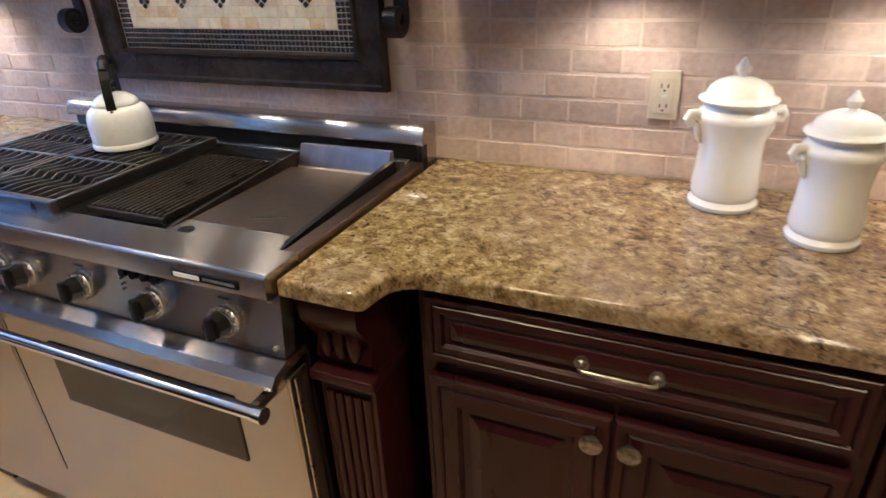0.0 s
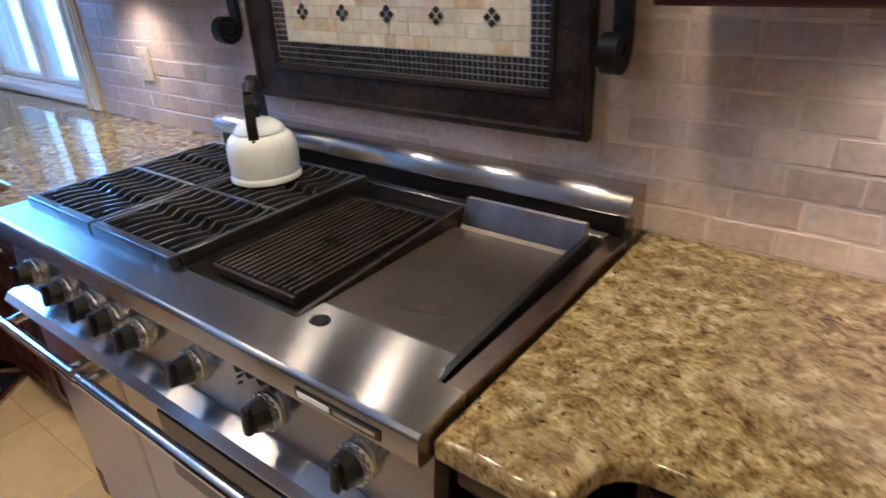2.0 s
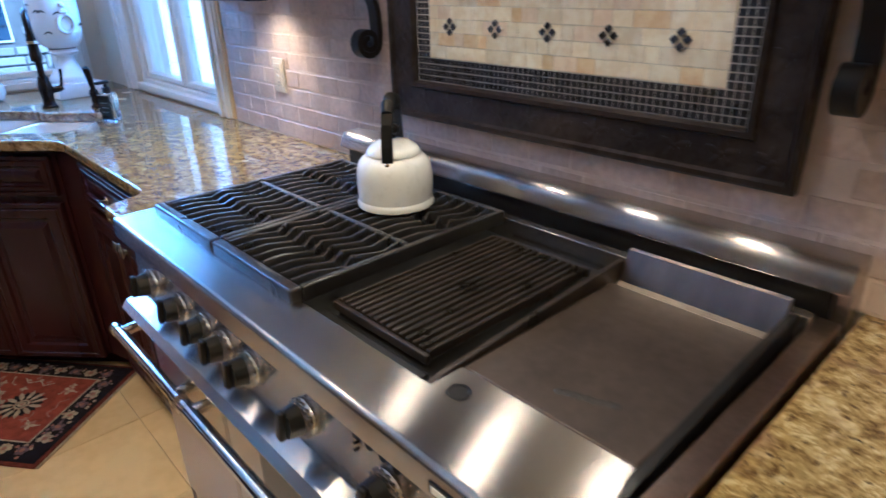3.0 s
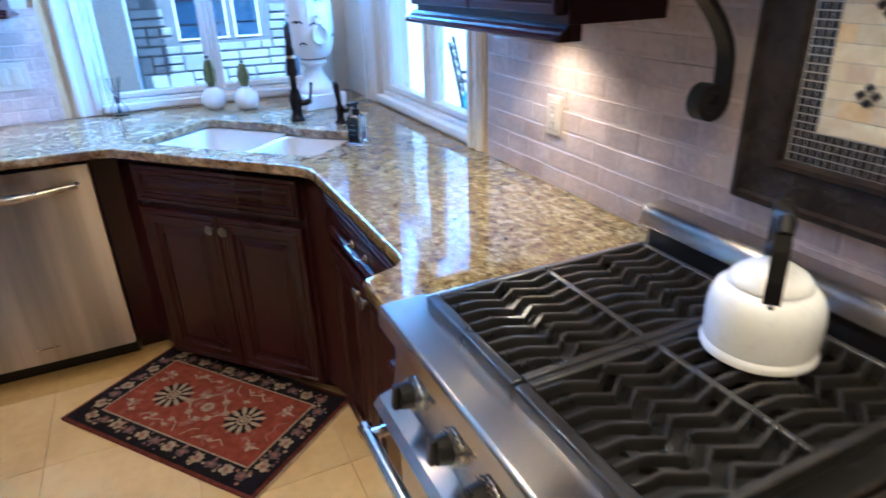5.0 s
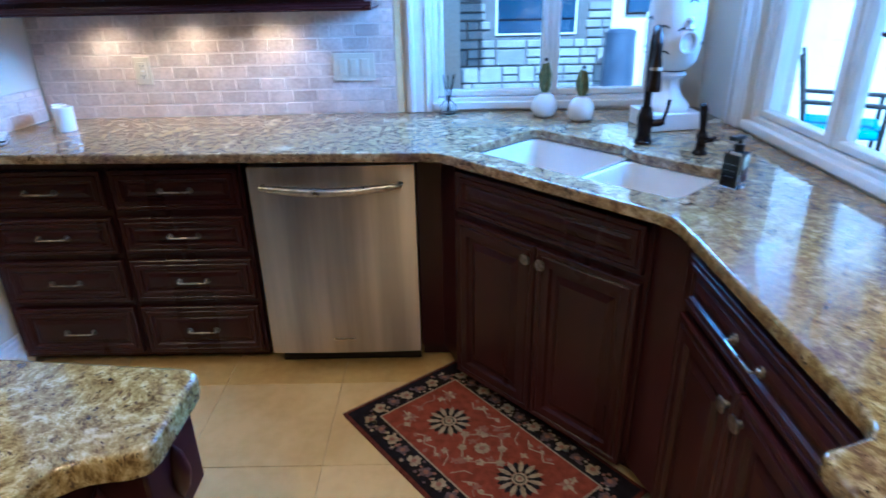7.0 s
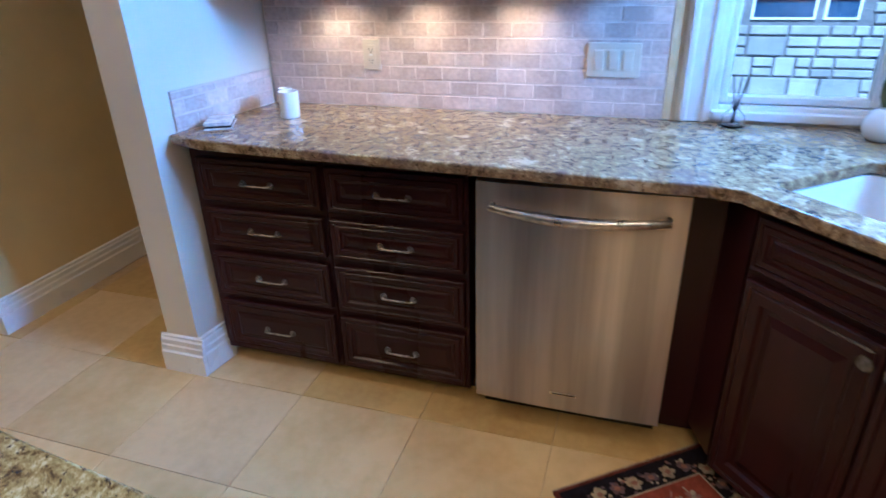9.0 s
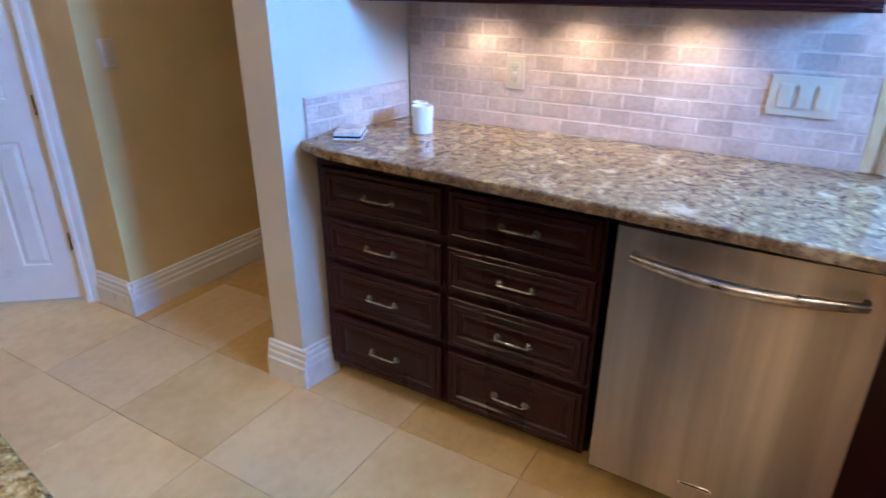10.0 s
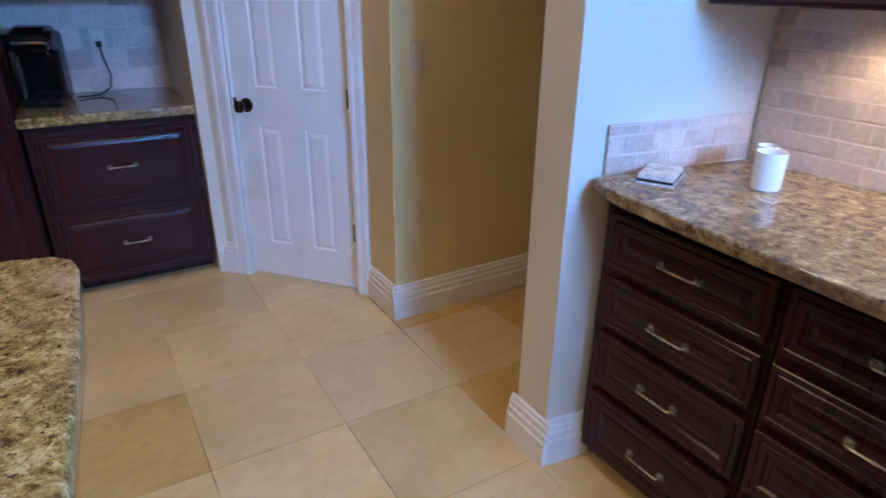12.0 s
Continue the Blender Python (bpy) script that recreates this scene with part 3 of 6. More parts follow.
def pilaster(x0, x1):
    """A fluted post under a carved scroll corbel."""
    p = thing("pilaster", "dark mahogany fluted post with a carved scroll corbel", "pilaster", pose(x0, 1.370, 0), "posts beside the range")
    w = x1 - x0
    part("shaft", bx(B(), 0.012, 0.03, 0.10, w - 0.012, 0.5, 0.70, 0.003), WOOD, p)
    n = 5
    for i in range(n):
        a = 0.022 + i * (w - 0.044) / n
        part("reed", rod(B(), (a + 0.010, 0.03, 0.13), (a + 0.010, 0.03, 0.675), 0.0085, n=10), WOOD, p)
    part("plinth", bx(B(), 0, 0.01, 0.001, w, 0.5, 0.10, 0.005), WOOD, p)
    part("cap", bx(B(), 0.004, 0.012, 0.70, w - 0.004, 0.5, 0.722, 0.005), WOOD, p)
    c = B()
    prof = [(0.045, 0.722), (0.030, 0.745), (0.040, 0.775), (0.022, 0.805), (0.002, 0.835), (0.0, 0.870), (0.012, 0.884), (0.5, 0.884), (0.5, 0.722)]
    lo = [c.verts.new((0.014, y, z)) for y, z in prof]
    hi = [c.verts.new((w - 0.014, y, z)) for y, z in prof]
    for i in range(len(prof)):
        j = (i + 1) % len(prof)
        c.faces.new((lo[i], lo[j], hi[j], hi[i]))
    c.faces.new(lo[::-1]); c.faces.new(hi)
    part("corbel", c, WOOD, p)
    for i in range(3):
        part("leaf", lathe(B(), [(0, -0.050), (0.009, -0.035), (0.013, -0.005), (0.010, 0.025), (0, 0.040)], 10, (w * (0.30 + 0.20 * i), 0.027, 0.795)), WOOD, p)
    return p


pilaster(-0.296, -0.160)
pilaster(-1.592, -1.458)


def arc(cx, cy, r, a0, a1, n=7):
    return [(cx + r * math.cos(radians(a0 + (a1 - a0) * i / n)), cy + r * math.sin(radians(a0 + (a1 - a0) * i / n))) for i in range(n + 1)]


def on_diag(u, v):
    p = pose(-2.668, 1.152, 0, 0, 0, SA) @ Vector((u, v, 0))
    return (p.x, p.y)


# sink outline, clockwise, with rounded corners and a step behind
def rounded(pts, r, n=5):
    out = []
    k = len(pts)
    for i in range(k):
        p0, p1, p2 = Vector(pts[i - 1]), Vector(pts[i]), Vector(pts[(i + 1) % k])
        a, b = p1 + (p0 - p1).normalized() * r, p1 + (p2 - p1).normalized() * r
        for j in range(n + 1):
            t = j / n
            q = a * (1 - t) ** 2 + p1 * 2 * t * (1 - t) + b * t * t
            out.append((q.x, q.y))
    return out


SINK_UV = [(-0.375, 0.095), (-0.375, 0.47), (0.01, 0.47), (0.045, 0.43), (0.37, 0.43), (0.37, 0.115), (0.05, 0.095)]
hole = [on_diag(u, v) for u, v in rounded(SINK_UV, 0.035)]
outline = [(-3.078, -0.828), (-3.070, -0.800), (-3.056, -0.762), (-3.036, -0.69), (-3.018, -0.4), (-2.998, 0.1), (-2.965, 0.72), (-2.962, 0.82), (-2.945, 0.89), (-2.40, 1.395), (-2.375, 1.412), (-2.345, 1.43), (-2.30, 1.438), (-1.72, 1.44)]
outline += arc(-1.652, 1.390, 0.050, 90, 12, 6) + [(-1.590, 1.362), (-1.586, 1.350), (-1.578, 1.344), (-1.562, 1.342), (-1.458, 1.342), (-1.458, YN - 0.002), (XW + 0.002, YN - 0.002), (XW + 0.002, -0.752)]
worktop = tagged(part("worktop", slab(B(), outline, 0.886, 0.92, 0.007, [hole]), GRANITE, None), "polished gold and brown granite worktop round the corner", "worktop")
outline = [(-0.292, 1.346), (-0.170, 1.346), (-0.152, 1.348), (-0.144, 1.354), (-0.141, 1.366)] + arc(-0.088, 1.388, 0.050, 172, 95, 6) + [(-0.02, 1.440), (1.2, 1.445), (1.2, YN - 0.002), (-0.292, YN - 0.002)]
tagged(part("worktop", slab(B(), outline, 0.886, 0.92, 0.007), GRANITE, None), "polished gold granite worktop beside the range", "worktop")


def upper_cabinet(at, w, depth, z0, z1, doors, label, ends=(True, True)):
    cab = thing("wall_cabinet", label, "cabinet", at, "wall cabinets")
    part("body", bx(B(), 0.001, 0.002, z0 + 0.028, w - 0.001, depth - 0.002, z1, 0.002), WOOD, cab)
    rail = [(0.030, 0.0), (-0.018, 0.0), (-0.023, 0.003), (-0.023, 0.008), (-0.014, 0.012), (-0.011, 0.017), (-0.004, 0.022), (0.0, 0.029), (0.030, 0.029)]
    part("light_rail", profile_x(B(), [(y, z0 + z) for y, z in rail], -0.022 if ends[0] else 0.0, w + 0.022 if ends[1] else w), WOOD, cab, smooth=False)
    for end in (0, 1):
        if ends[end]:
            m = profile_x(B(), [(y, z0 + z) for y, z in rail], -(depth - 0.002) if end == 0 else 0.0305, -0.0305 if end == 0 else depth - 0.002)
            bmesh.ops.transform(m, matrix=pose(w if end else 0.0, 0, 0, 0, 0, 90 if end else -90), verts=m.verts)
            part("light_rail", m, WOOD, cab, smooth=False)
    dwid = (w - 0.02) / doors
    for i in range(doors):
        d = part("door", rings(B(), 0.012 + i * dwid, z0 + 0.045, 0.006 + (i + 1) * dwid, z1 - 0.02, DOOR), WOOD, cab, smooth=False)
        round_knob(d, (0.006 + (i + 1) * dwid - 0.03) if i % 2 == 0 else (0.012 + i * dwid + 0.03), -0.019, z0 + 0.12)
    return cab


upper_cabinet(pose(-2.185, 1.735, 0), 0.672, YN - 1.735, 1.322, 2.2, 2, "dark mahogany wall cabinet over the window-side counter", (True, False))
upper_cabinet(pose(-0.215, 1.745, 0), 1.30, YN - 1.745, 1.312, 2.2, 3, "dark mahogany wall cabinet over the canister counter")
upper_cabinet(pose(-3.345, -0.735, 0, 0, 0, 90), 1.37, 0.268, 1.335, 2.2, 3, "long dark mahogany wall cabinet with lit underside")


def puck(x, y, z, power):
    p = thing("puck_light", "small round lit light under a wall cabinet", "light", pose(x, y, z), "under-cabinet lights")
    part("housing", lathe(B(), [(0, 0), (0.032, 0), (0.034, -0.010), (0.027, -0.012), (0.026, -0.006)], 20), NICKEL, p)
    part("bulb", lathe(B(), [(0.026, -0.006), (0.018, -0.009), (0, -0.010)], 20), BULB, p)
    lamp("puck_lamp", "SPOT", (x, y, z - 0.016), power, (1.0, 0.56, 0.22), 0.045, (x, y, 0), spot=140, blend=0.7)


for y in (-0.42, -0.09, 0.24):
    puck(-3.485, y, 1.361, 5.0)
puck(-1.80, 1.845, 1.348, 5.6)
for x in (0.12, 0.55):
    puck(x, 1.845, 1.338, 4.1)

# recessed ceiling lights
for x, y, power in ((-2.28, 1.12, 22), (-3.0, 1.1, 10), (-1.05, 0.80, 41), (-0.35, 0.72, 72), (0.9, 0.72, 48), (-2.1, -1.15, 44), (0.0, -1.5, 58)):
    c = thing("ceiling_light", "round white recessed ceiling light, lit", "light", pose(x, y, ZC), "recessed ceiling lights")
    part("trim_ring", lathe(B(), [(0.085, -0.001), (0.085, -0.006), (0.065, -0.008), (0.06, -0.001)], 28), WHITE, c)
    part("bulb", lathe(B(), [(0.06, -0.002), (0.0, -0.003)], 28), BULB, c)
    lamp("ceiling_lamp", "SPOT", (x, y, ZC - 0.03), power, WARM, 0.12, (x, y, 0), spot=130, blend=0.6)
# ---- range ----
RX0, RX1 = -1.450, -0.298


rng = thing("range", "wide stainless steel gas range with griddle and two ovens", "stove")
part("body", bx(B(), RX0 + 0.002, 1.40, 0.10, RX1 - 0.002, 1.945, 0.86), BLACK, rng)
part("cooktop_tray", bx(B(), RX0 + 0.02, 1.42, 0.862, RX1 - 0.034, 1.86, 0.900), TRAY, rng, "dark enamelled burner tray")
# landing ledge with a rolled front
ledge = [(1.412, 0.890), (1.412, 0.9325), (1.335, 0.9322), (1.3305, 0.931), (1.3275, 0.928), (1.326, 0.9235), (1.3245, 0.8935), (1.327, 0.889), (1.332, 0.887), (1.36, 0.886)]
part("landing_ledge", profile_x(B(), ledge, RX0, RX1), STEEL, rng)
part("side_rail", bx(B(), RX1 - 0.030, 1.4125, 0.86, RX1, 1.888, 0.9305, 0.002), STEEL_REFL, rng, "steel rail tinted with the dark brown it reflects")
part("side_trim", bx(B(), RX1 - 0.0015, 1.352, 0.11, RX1 + 0.0025, 1.358, 0.72), NICKEL, rng, "thin bright steel edge strip")
part("side_rail", bx(B(), RX0, 1.412, 0.86, RX0 + 0.024, 1.88, 0.931, 0.004), STEEL, rng)
panel = [(1.356, 0.884), (1.343, 0.768), (1.37, 0.768), (1.39, 0.884)]
part("control_panel", profile_x(B(), panel, RX0 + 0.003, RX1 - 0.003), STEEL, rng, smooth=False)
lip = [(1.345, 0.762), (1.312, 0.752), (1.300, 0.738), (1.303, 0.728), (1.318, 0.734), (1.35, 0.742), (1.40, 0.745), (1.40, 0.762)]
part("drip_lip", profile_x(B(), lip, RX0 + 0.004, RX1 - 0.004), STEEL, rng, smooth=False)
guard = [(1.958, 0.90), (1.958, 1.003), (1.955, 1.008), (1.949, 1.010), (1.916, 1.010), (1.906, 1.0085), (1.898, 1.004), (1.892, 0.997), (1.889, 0.989), (1.884, 0.974), (1.886, 0.970), (1.91, 0.968), (1.91, 0.90)]
part("backguard", profile_x(B(), guard, RX0, RX1), STEEL, rng)
part("backguard_slot", bx(B(), RX0 + 0.02, 1.898, 0.925, RX1 - 0.02, 1.9095, 0.9675), BLACK, rng)
part("rear_panel", bx(B(), RX0 + 0.024, 1.858, 0.88, RX1 - 0.03, 1.879, 0.939, 0.002), STEEL, rng)


def oven(x0, x1, win, label):
    d = part("oven_door", bx(B(), x0, 1.342, 0.215, x1, 1.40, 0.724, 0.006), STEEL, rng, label)
    if win:
        w0, w1, z0, z1 = win
        part("oven_window", bx(B(), w0, 1.338, z0, w1, 1.345, z1, 0.003), OVENGLASS, d, "dark oven window")
    z = 0.698
    bar = part("oven_handle", rod(B(), (x0 + 0.012, 1.278, z), (x1 - 0.012, 1.278, z), 0.0125, n=20), CHROME, d)
    for x in (x0 + 0.03, x1 - 0.03):
        b = B()
        tube(b, [(x, 1.345, z + 0.004), (x, 1.31, z + 0.002), (x, 1.278, z)], [0.013, 0.011, 0.012], 14)
        part("bracket", b, CHROME, bar)
    for x in (x0 + 0.012, x1 - 0.012):
        part("end_cap", rod(B(), (x - 0.008, 1.278, z), (x + 0.008, 1.278, z), 0.0145, n=20), CHROME, bar)
    return d


oven(-1.082, RX1 - 0.006, (-0.944, -0.438, 0.490, 0.650), "wide stainless oven door with a dark window")
oven(RX0 + 0.006, -1.092, None, "narrow stainless oven door")
part("kick_panel", bx(B(), RX0 + 0.006, 1.352, 0.075, RX1 - 0.006, 1.40, 0.208, 0.004), STEEL, rng)
for x in (RX0 + 0.06, RX1 - 0.06):
    for y in (1.45, 1.88):
        part("foot", rod(B(), (x, y, 0.0), (x, y, 0.10), 0.02, n=14), STEEL, rng)

for x in (-1.345, -1.205, -1.10, -1.02, -0.932, -0.772, -0.588, -0.418):
    bez = B()
    lathe(bez, [(0.0, 0.0), (0.029, 0.0), (0.029, 0.005), (0.025, 0.009), (0.021, 0.010), (0.021, 0.020), (0.0, 0.020)], 26)
    for k in range(14):
        a = 2 * math.pi * k / 14
        bx(bez, 0.0265 * math.cos(a) - 0.003, 0.0265 * math.sin(a) - 0.003, 0.008, 0.0265 * math.cos(a) + 0.003, 0.0265 * math.sin(a) + 0.003, 0.0145, 0.001, 1)
    at = pose(x, 1.3485, 0.815, 90 - 5.9)
    z = part("knob_bezel", bez, CHROME, rng, "ribbed chrome knob bezel", at=at)
    kn = B()
    turns = 16
    low, high = [], []
    for q in range(turns * 2):
        a = math.pi * q / turns
        k = 1.0 if q % 4 < 2 else 0.90
        low.append(kn.verts.new((0.0235 * math.cos(a), 0.0235 * math.sin(a), 0.016)))
        high.append(kn.verts.new((0.0205 * k * math.cos(a), 0.0205 * k * math.sin(a), 0.036)))
    for q in range(turns * 2):
        r = (q + 1) % (turns * 2)
        kn.faces.new((low[q], low[r], high[r], high[q]))
    kn.faces.new(high)
    bx(kn, -0.0075, -0.021, 0.034, 0.0075, 0.023, 0.045, 0.0035)
    part("knob", kn, BLACK, z, "black grip knob")
    part("dial_mark", bx(B(), -0.012, 0.040, 0.0005, 0.012, 0.043, 0.0012), BLACK, z)
ctl = B()
for i in range(4):
    rod(ctl, (-0.640 + 0.026 * i, 1.350, 0.868 - 0.0006 * i), (-0.640 + 0.026 * i, 1.341, 0.869), 0.009, 0.008, 14)
part("indicator_switch", ctl, BLACK, rng)
for i in range(3):
    part("indicator_dot", rod(B(), (-0.655, 1.351, 0.852 - 0.011 * i), (-0.655, 1.3465, 0.852 - 0.011 * i), 0.0022, n=10), BLACK, rng)
for z in (0.872, 0.784):
    part("screw", rod(B(), (RX1 - 0.02, 1.352, z), (RX1 - 0.02, 1.3395 + (z - 0.768) * 0.1, z), 0.0045, n=12), NICKEL, rng)
# maker's plate: a dark plate with plain pale bars
pl = part("name_plate", bx(B(), -0.490, 1.3235, 0.899, -0.350, 1.329, 0.914, 0.001), GLOSSBLACK, rng, "small dark plate with pale bars")
part("plate_bar", bx(B(), -0.484, 1.3225, 0.9025, -0.430, 1.3245, 0.9105), WHITE, pl)
part("plate_bar", bx(B(), -0.422, 1.3225, 0.904, -0.358, 1.3245, 0.909), NICKEL, pl)


def grate(x0, x1):
    """A cast-iron grate of zigzag bars in two fields."""
    y0, ym, y1, z = 1.396, 1.628, 1.86, 0.953
    g = part("grate", bx(B(), x0, y0, z - 0.036, x1, y0 + 0.022, z + 0.001, 0.005), IRON, rng, "black cast-iron burner grate")
    fr = B()
    bx(fr, x0, y0 + 0.0225, z - 0.026, x0 + 0.013, y1, z, 0.003)
    bx(fr, x1 - 0.013, y0 + 0.0225, z - 0.026, x1, y1, z, 0.003)
    bx(fr, x0 + 0.0135, ym - 0.006, z - 0.020, x1 - 0.0135, ym + 0.006, z, 0.003)
    bx(fr, x0 + 0.0135, y1 - 0.013, z - 0.026, x1 - 0.0135, y1, z, 0.003)
    part("grate_frame", fr, IRON, g)
    n = 8
    for a, b in ((y0 + 0.022, ym - 0.004), (ym + 0.004, y1 - 0.012)):
        for i in range(n):
            x = x0 + 0.013 + (i + 0.5) * (x1 - x0 - 0.026) / n
            L = b - a
            amp = 0.021
            pts = []
            for t, o in ((0, 0), (0.20, 0), (0.40, amp), (0.56, -0.004), (0.78, amp * 0.85), (1.0, amp * 0.2)):
                xx = min(max(x - 0.007 + o, x0 + 0.012), x1 - 0.012)
                pts.append((xx, a + t * L, z - 0.007))
            bm = B()
            rr = [[bm.verts.new((px - 0.0048, py, z - 0.016)), bm.verts.new((px + 0.0048, py, z - 0.016)), bm.verts.new((px + 0.0046, py, z - 0.0045)), bm.verts.new((px + 0.0022, py, z)), bm.verts.new((px - 0.0022, py, z)), bm.verts.new((px - 0.0046, py, z - 0.0045))] for px, py, pz in pts]
            for p, q in zip(rr, rr[1:]):
                for k in range(6):
                    j = (k + 1) % 6
                    bm.faces.new((p[k], p[j], q[j], q[k]))
            bm.faces.new(rr[0][::-1]); bm.faces.new(rr[-1])
            part("bar", bm, IRON, g)
    for y in ((y0 + ym) / 2 + 0.01, (ym + y1) / 2):
        part("burner_cap", lathe(B(), [(0.0, 0.924), (0.024, 0.924), (0.030, 0.918), (0.030, 0.912), (0.043, 0.910), (0.043, 0.899), (0.0, 0.899)], 24, ((x0 + x1) / 2, y, 0)), IRON, rng)


grate(-1.408, -1.137)
grate(-1.133, -0.868)
# charcoal grill
gx0, gx1 = -0.838, -0.632
part("grill_well", bx(B(), gx0 - 0.018, 1.425, 0.87, gx1 + 0.012, 1.845, 0.906), TRAY, rng)
gr = part("grill_grate", bx(B(), gx0, 1.448, 0.916, gx1, 1.456, 0.930, 0.002), GRILL, rng, "browned iron grill grate")
part("grill_rail", bx(B(), gx0, 1.792, 0.916, gx1, 1.800, 0.930, 0.002), GRILL, gr)
part("grill_rail", bx(B(), gx0, 1.70, 0.914, gx1, 1.706, 0.924, 0.001), GRILL, gr)
for i in range(15):
    x = gx0 + 0.006 + i * (gx1 - gx0 - 0.012) / 14
    part("grill_bar", bx(B(), x - 0.0035, 1.4565, 0.918, x + 0.0035, 1.7915, 0.933, 0.0015, 1), GRILL, gr)
part("grill_shelf", bx(B(), gx0 - 0.012, 1.414, 0.902, gx1 + 0.01, 1.444, 0.912, 0.002), TRAY, rng)
# griddle
px0, px1 = -0.588, -0.350
gd = part("griddle", bx(B(), px0, 1.47, 0.905, px1, 1.79, 0.927, 0.004), GRIDDLE, rng, "brown seasoned steel griddle plate")
trough = B()
slab(trough, [(px0, 1.413), (px1 + 0.01, 1.413), (px1, 1.468), (px0, 1.468)], 0.905, 0.929, 0.002)
part("grease_trough", trough, STEEL, gd)
part("drain_hole", lathe(B(), [(0.0, 0.9292), (0.0115, 0.9292), (0.0125, 0.9306), (0.0145, 0.9306), (0.0155, 0.929)], 22, (-0.553, 1.428, 0)), BLACK, gd, "dark round drain hole")
for x in (px0 - 0.010, px1 + 0.002):
    sp = B()
    h0, h1 = (0.930, 0.950) if x < -0.5 else (0.930, 0.950)
    v = [sp.verts.new(c) for c in ((x, 1.42, 0.90), (x, 1.83, 0.90), (x, 1.83, h1), (x, 1.75, h1 - 0.002), (x, 1.45, h0), (x, 1.42, 0.926))]
    w = [sp.verts.new((a.co.x + (0.008 if x < -0.5 else 0.011), a.co.y, a.co.z)) for a in v]
    for k in range(6):
        j = (k + 1) % 6
        sp.faces.new((v[k], v[j], w[j], w[k]))
    sp.faces.new(v[::-1]); sp.faces.new(w)
    part("griddle_side", sp, GRILL if x < -0.5 else BLACK, gd, smooth=False)
back = [(1.812, 0.922), (1.833, 0.967), (1.846, 0.966), (1.846, 0.905), (1.792, 0.905)]
part("griddle_splash", profile_x(B(), back, px0 + 0.002, px1), STEEL_STREAKED, gd, smooth=False)
# black strip standing in for the shade in the side gap, and burnt specks
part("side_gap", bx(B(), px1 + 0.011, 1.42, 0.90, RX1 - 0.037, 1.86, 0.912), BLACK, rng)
sm = B()
random.seed(5)
for i in range(9):
    lathe(sm, [(0.0, 0.9282), (0.003 + 0.003 * random.random(), 0.9276), (0.0065, 0.9270)], 9, (-0.475 + 0.0075 * i, 1.510 + 0.003 * i + 0.004 * random.random(), 0))
part("burnt_spot", sm, WICK, gd)

# ---- kettle ----
ket = thing("kettle", "white enamel kettle with a tall black strap handle", "kettle", pose(-1.050, 1.742, 0.9535, 0, 0, 40) @ Matrix.Diagonal((0.98, 0.98, 1.10, 1)))
part("body", lathe(B(), [(0, 0.0), (0.071, 0.0), (0.0765, 0.003), (0.0775, 0.008), (0.0755, 0.012), (0.0735, 0.015), (0.0745, 0.019), (0.0755, 0.035), (0.0755, 0.055), (0.0735, 0.070), (0.068, 0.082), (0.060, 0.089), (0.053, 0.092), (0, 0.092)], 40), ENAMEL, ket)
lid = part("lid", lathe(B(), [(0.053, 0.0935), (0.053, 0.098), (0.046, 0.106), (0.030, 0.115), (0.012, 0.119), (0, 0.1195)], 36), ENAMEL, ket)
part("lid_knob", lathe(B(), [(0.006, 0.118), (0.006, 0.126), (0.013, 0.130), (0.014, 0.138), (0.010, 0.143), (0, 0.144)], 20), BLACK, lid)
part("spout", tube(B(), [(0, 0.062, 0.058), (0, 0.085, 0.070), (0, 0.098, 0.086)], [0.017, 0.013, 0.010], 14), ENAMEL, ket)
for s in (-1, 1):
    hd = tube(B(), [(0, s * 0.058, 0.080), (0, s * 0.056, 0.115), (0, s * 0.046, 0.150), (0, s * 0.036, 0.172)], 0.005, flat=(0.005, 0.021))
    part("strap", hd, BLACK, ket, smooth=False)
part("grip", tube(B(), [(0, -0.039, 0.168), (0, -0.030, 0.179), (0, 0, 0.183), (0, 0.030, 0.179), (0, 0.039, 0.168)], [0.010, 0.013, 0.0145, 0.013, 0.010], 14), BLACK, ket)
for s in (-1, 1):
    part("rivet", lathe(B(), [(0, 0.003), (0.004, 0.002), (0.005, 0)], 12), CHROME, ket, at=pose(0, s * 0.0625, 0.085, -90 * s))

# ---- range hood and iron brackets ----
hood = thing("range_hood", "dark mahogany range hood mantel above the stove", "hood")
part("mantel", bx(B(), RX0 + 0.01, 1.50, 1.56, RX1 - 0.01, YN - 0.002, 1.68, 0.008), WOOD, hood)
part("chimney", bx(B(), RX0 + 0.10, 1.60, 1.682, RX1 - 0.10, YN - 0.002, ZC - 0.002, 0.006), WOOD, hood)
for x in (-1.16, -0.88, -0.60):
    part("bulb", lathe(B(), [(0.0, 1.553), (0.03, 1.554), (0.032, 1.559)], 20, (x, 1.76, 0)), BULB, hood)
    lamp("hood_lamp", "SPOT", (x, 1.76, 1.545), 2.8, (1.0, 0.56, 0.22), 0.03, (x, 1.72, 0), spot=120, blend=0.8)


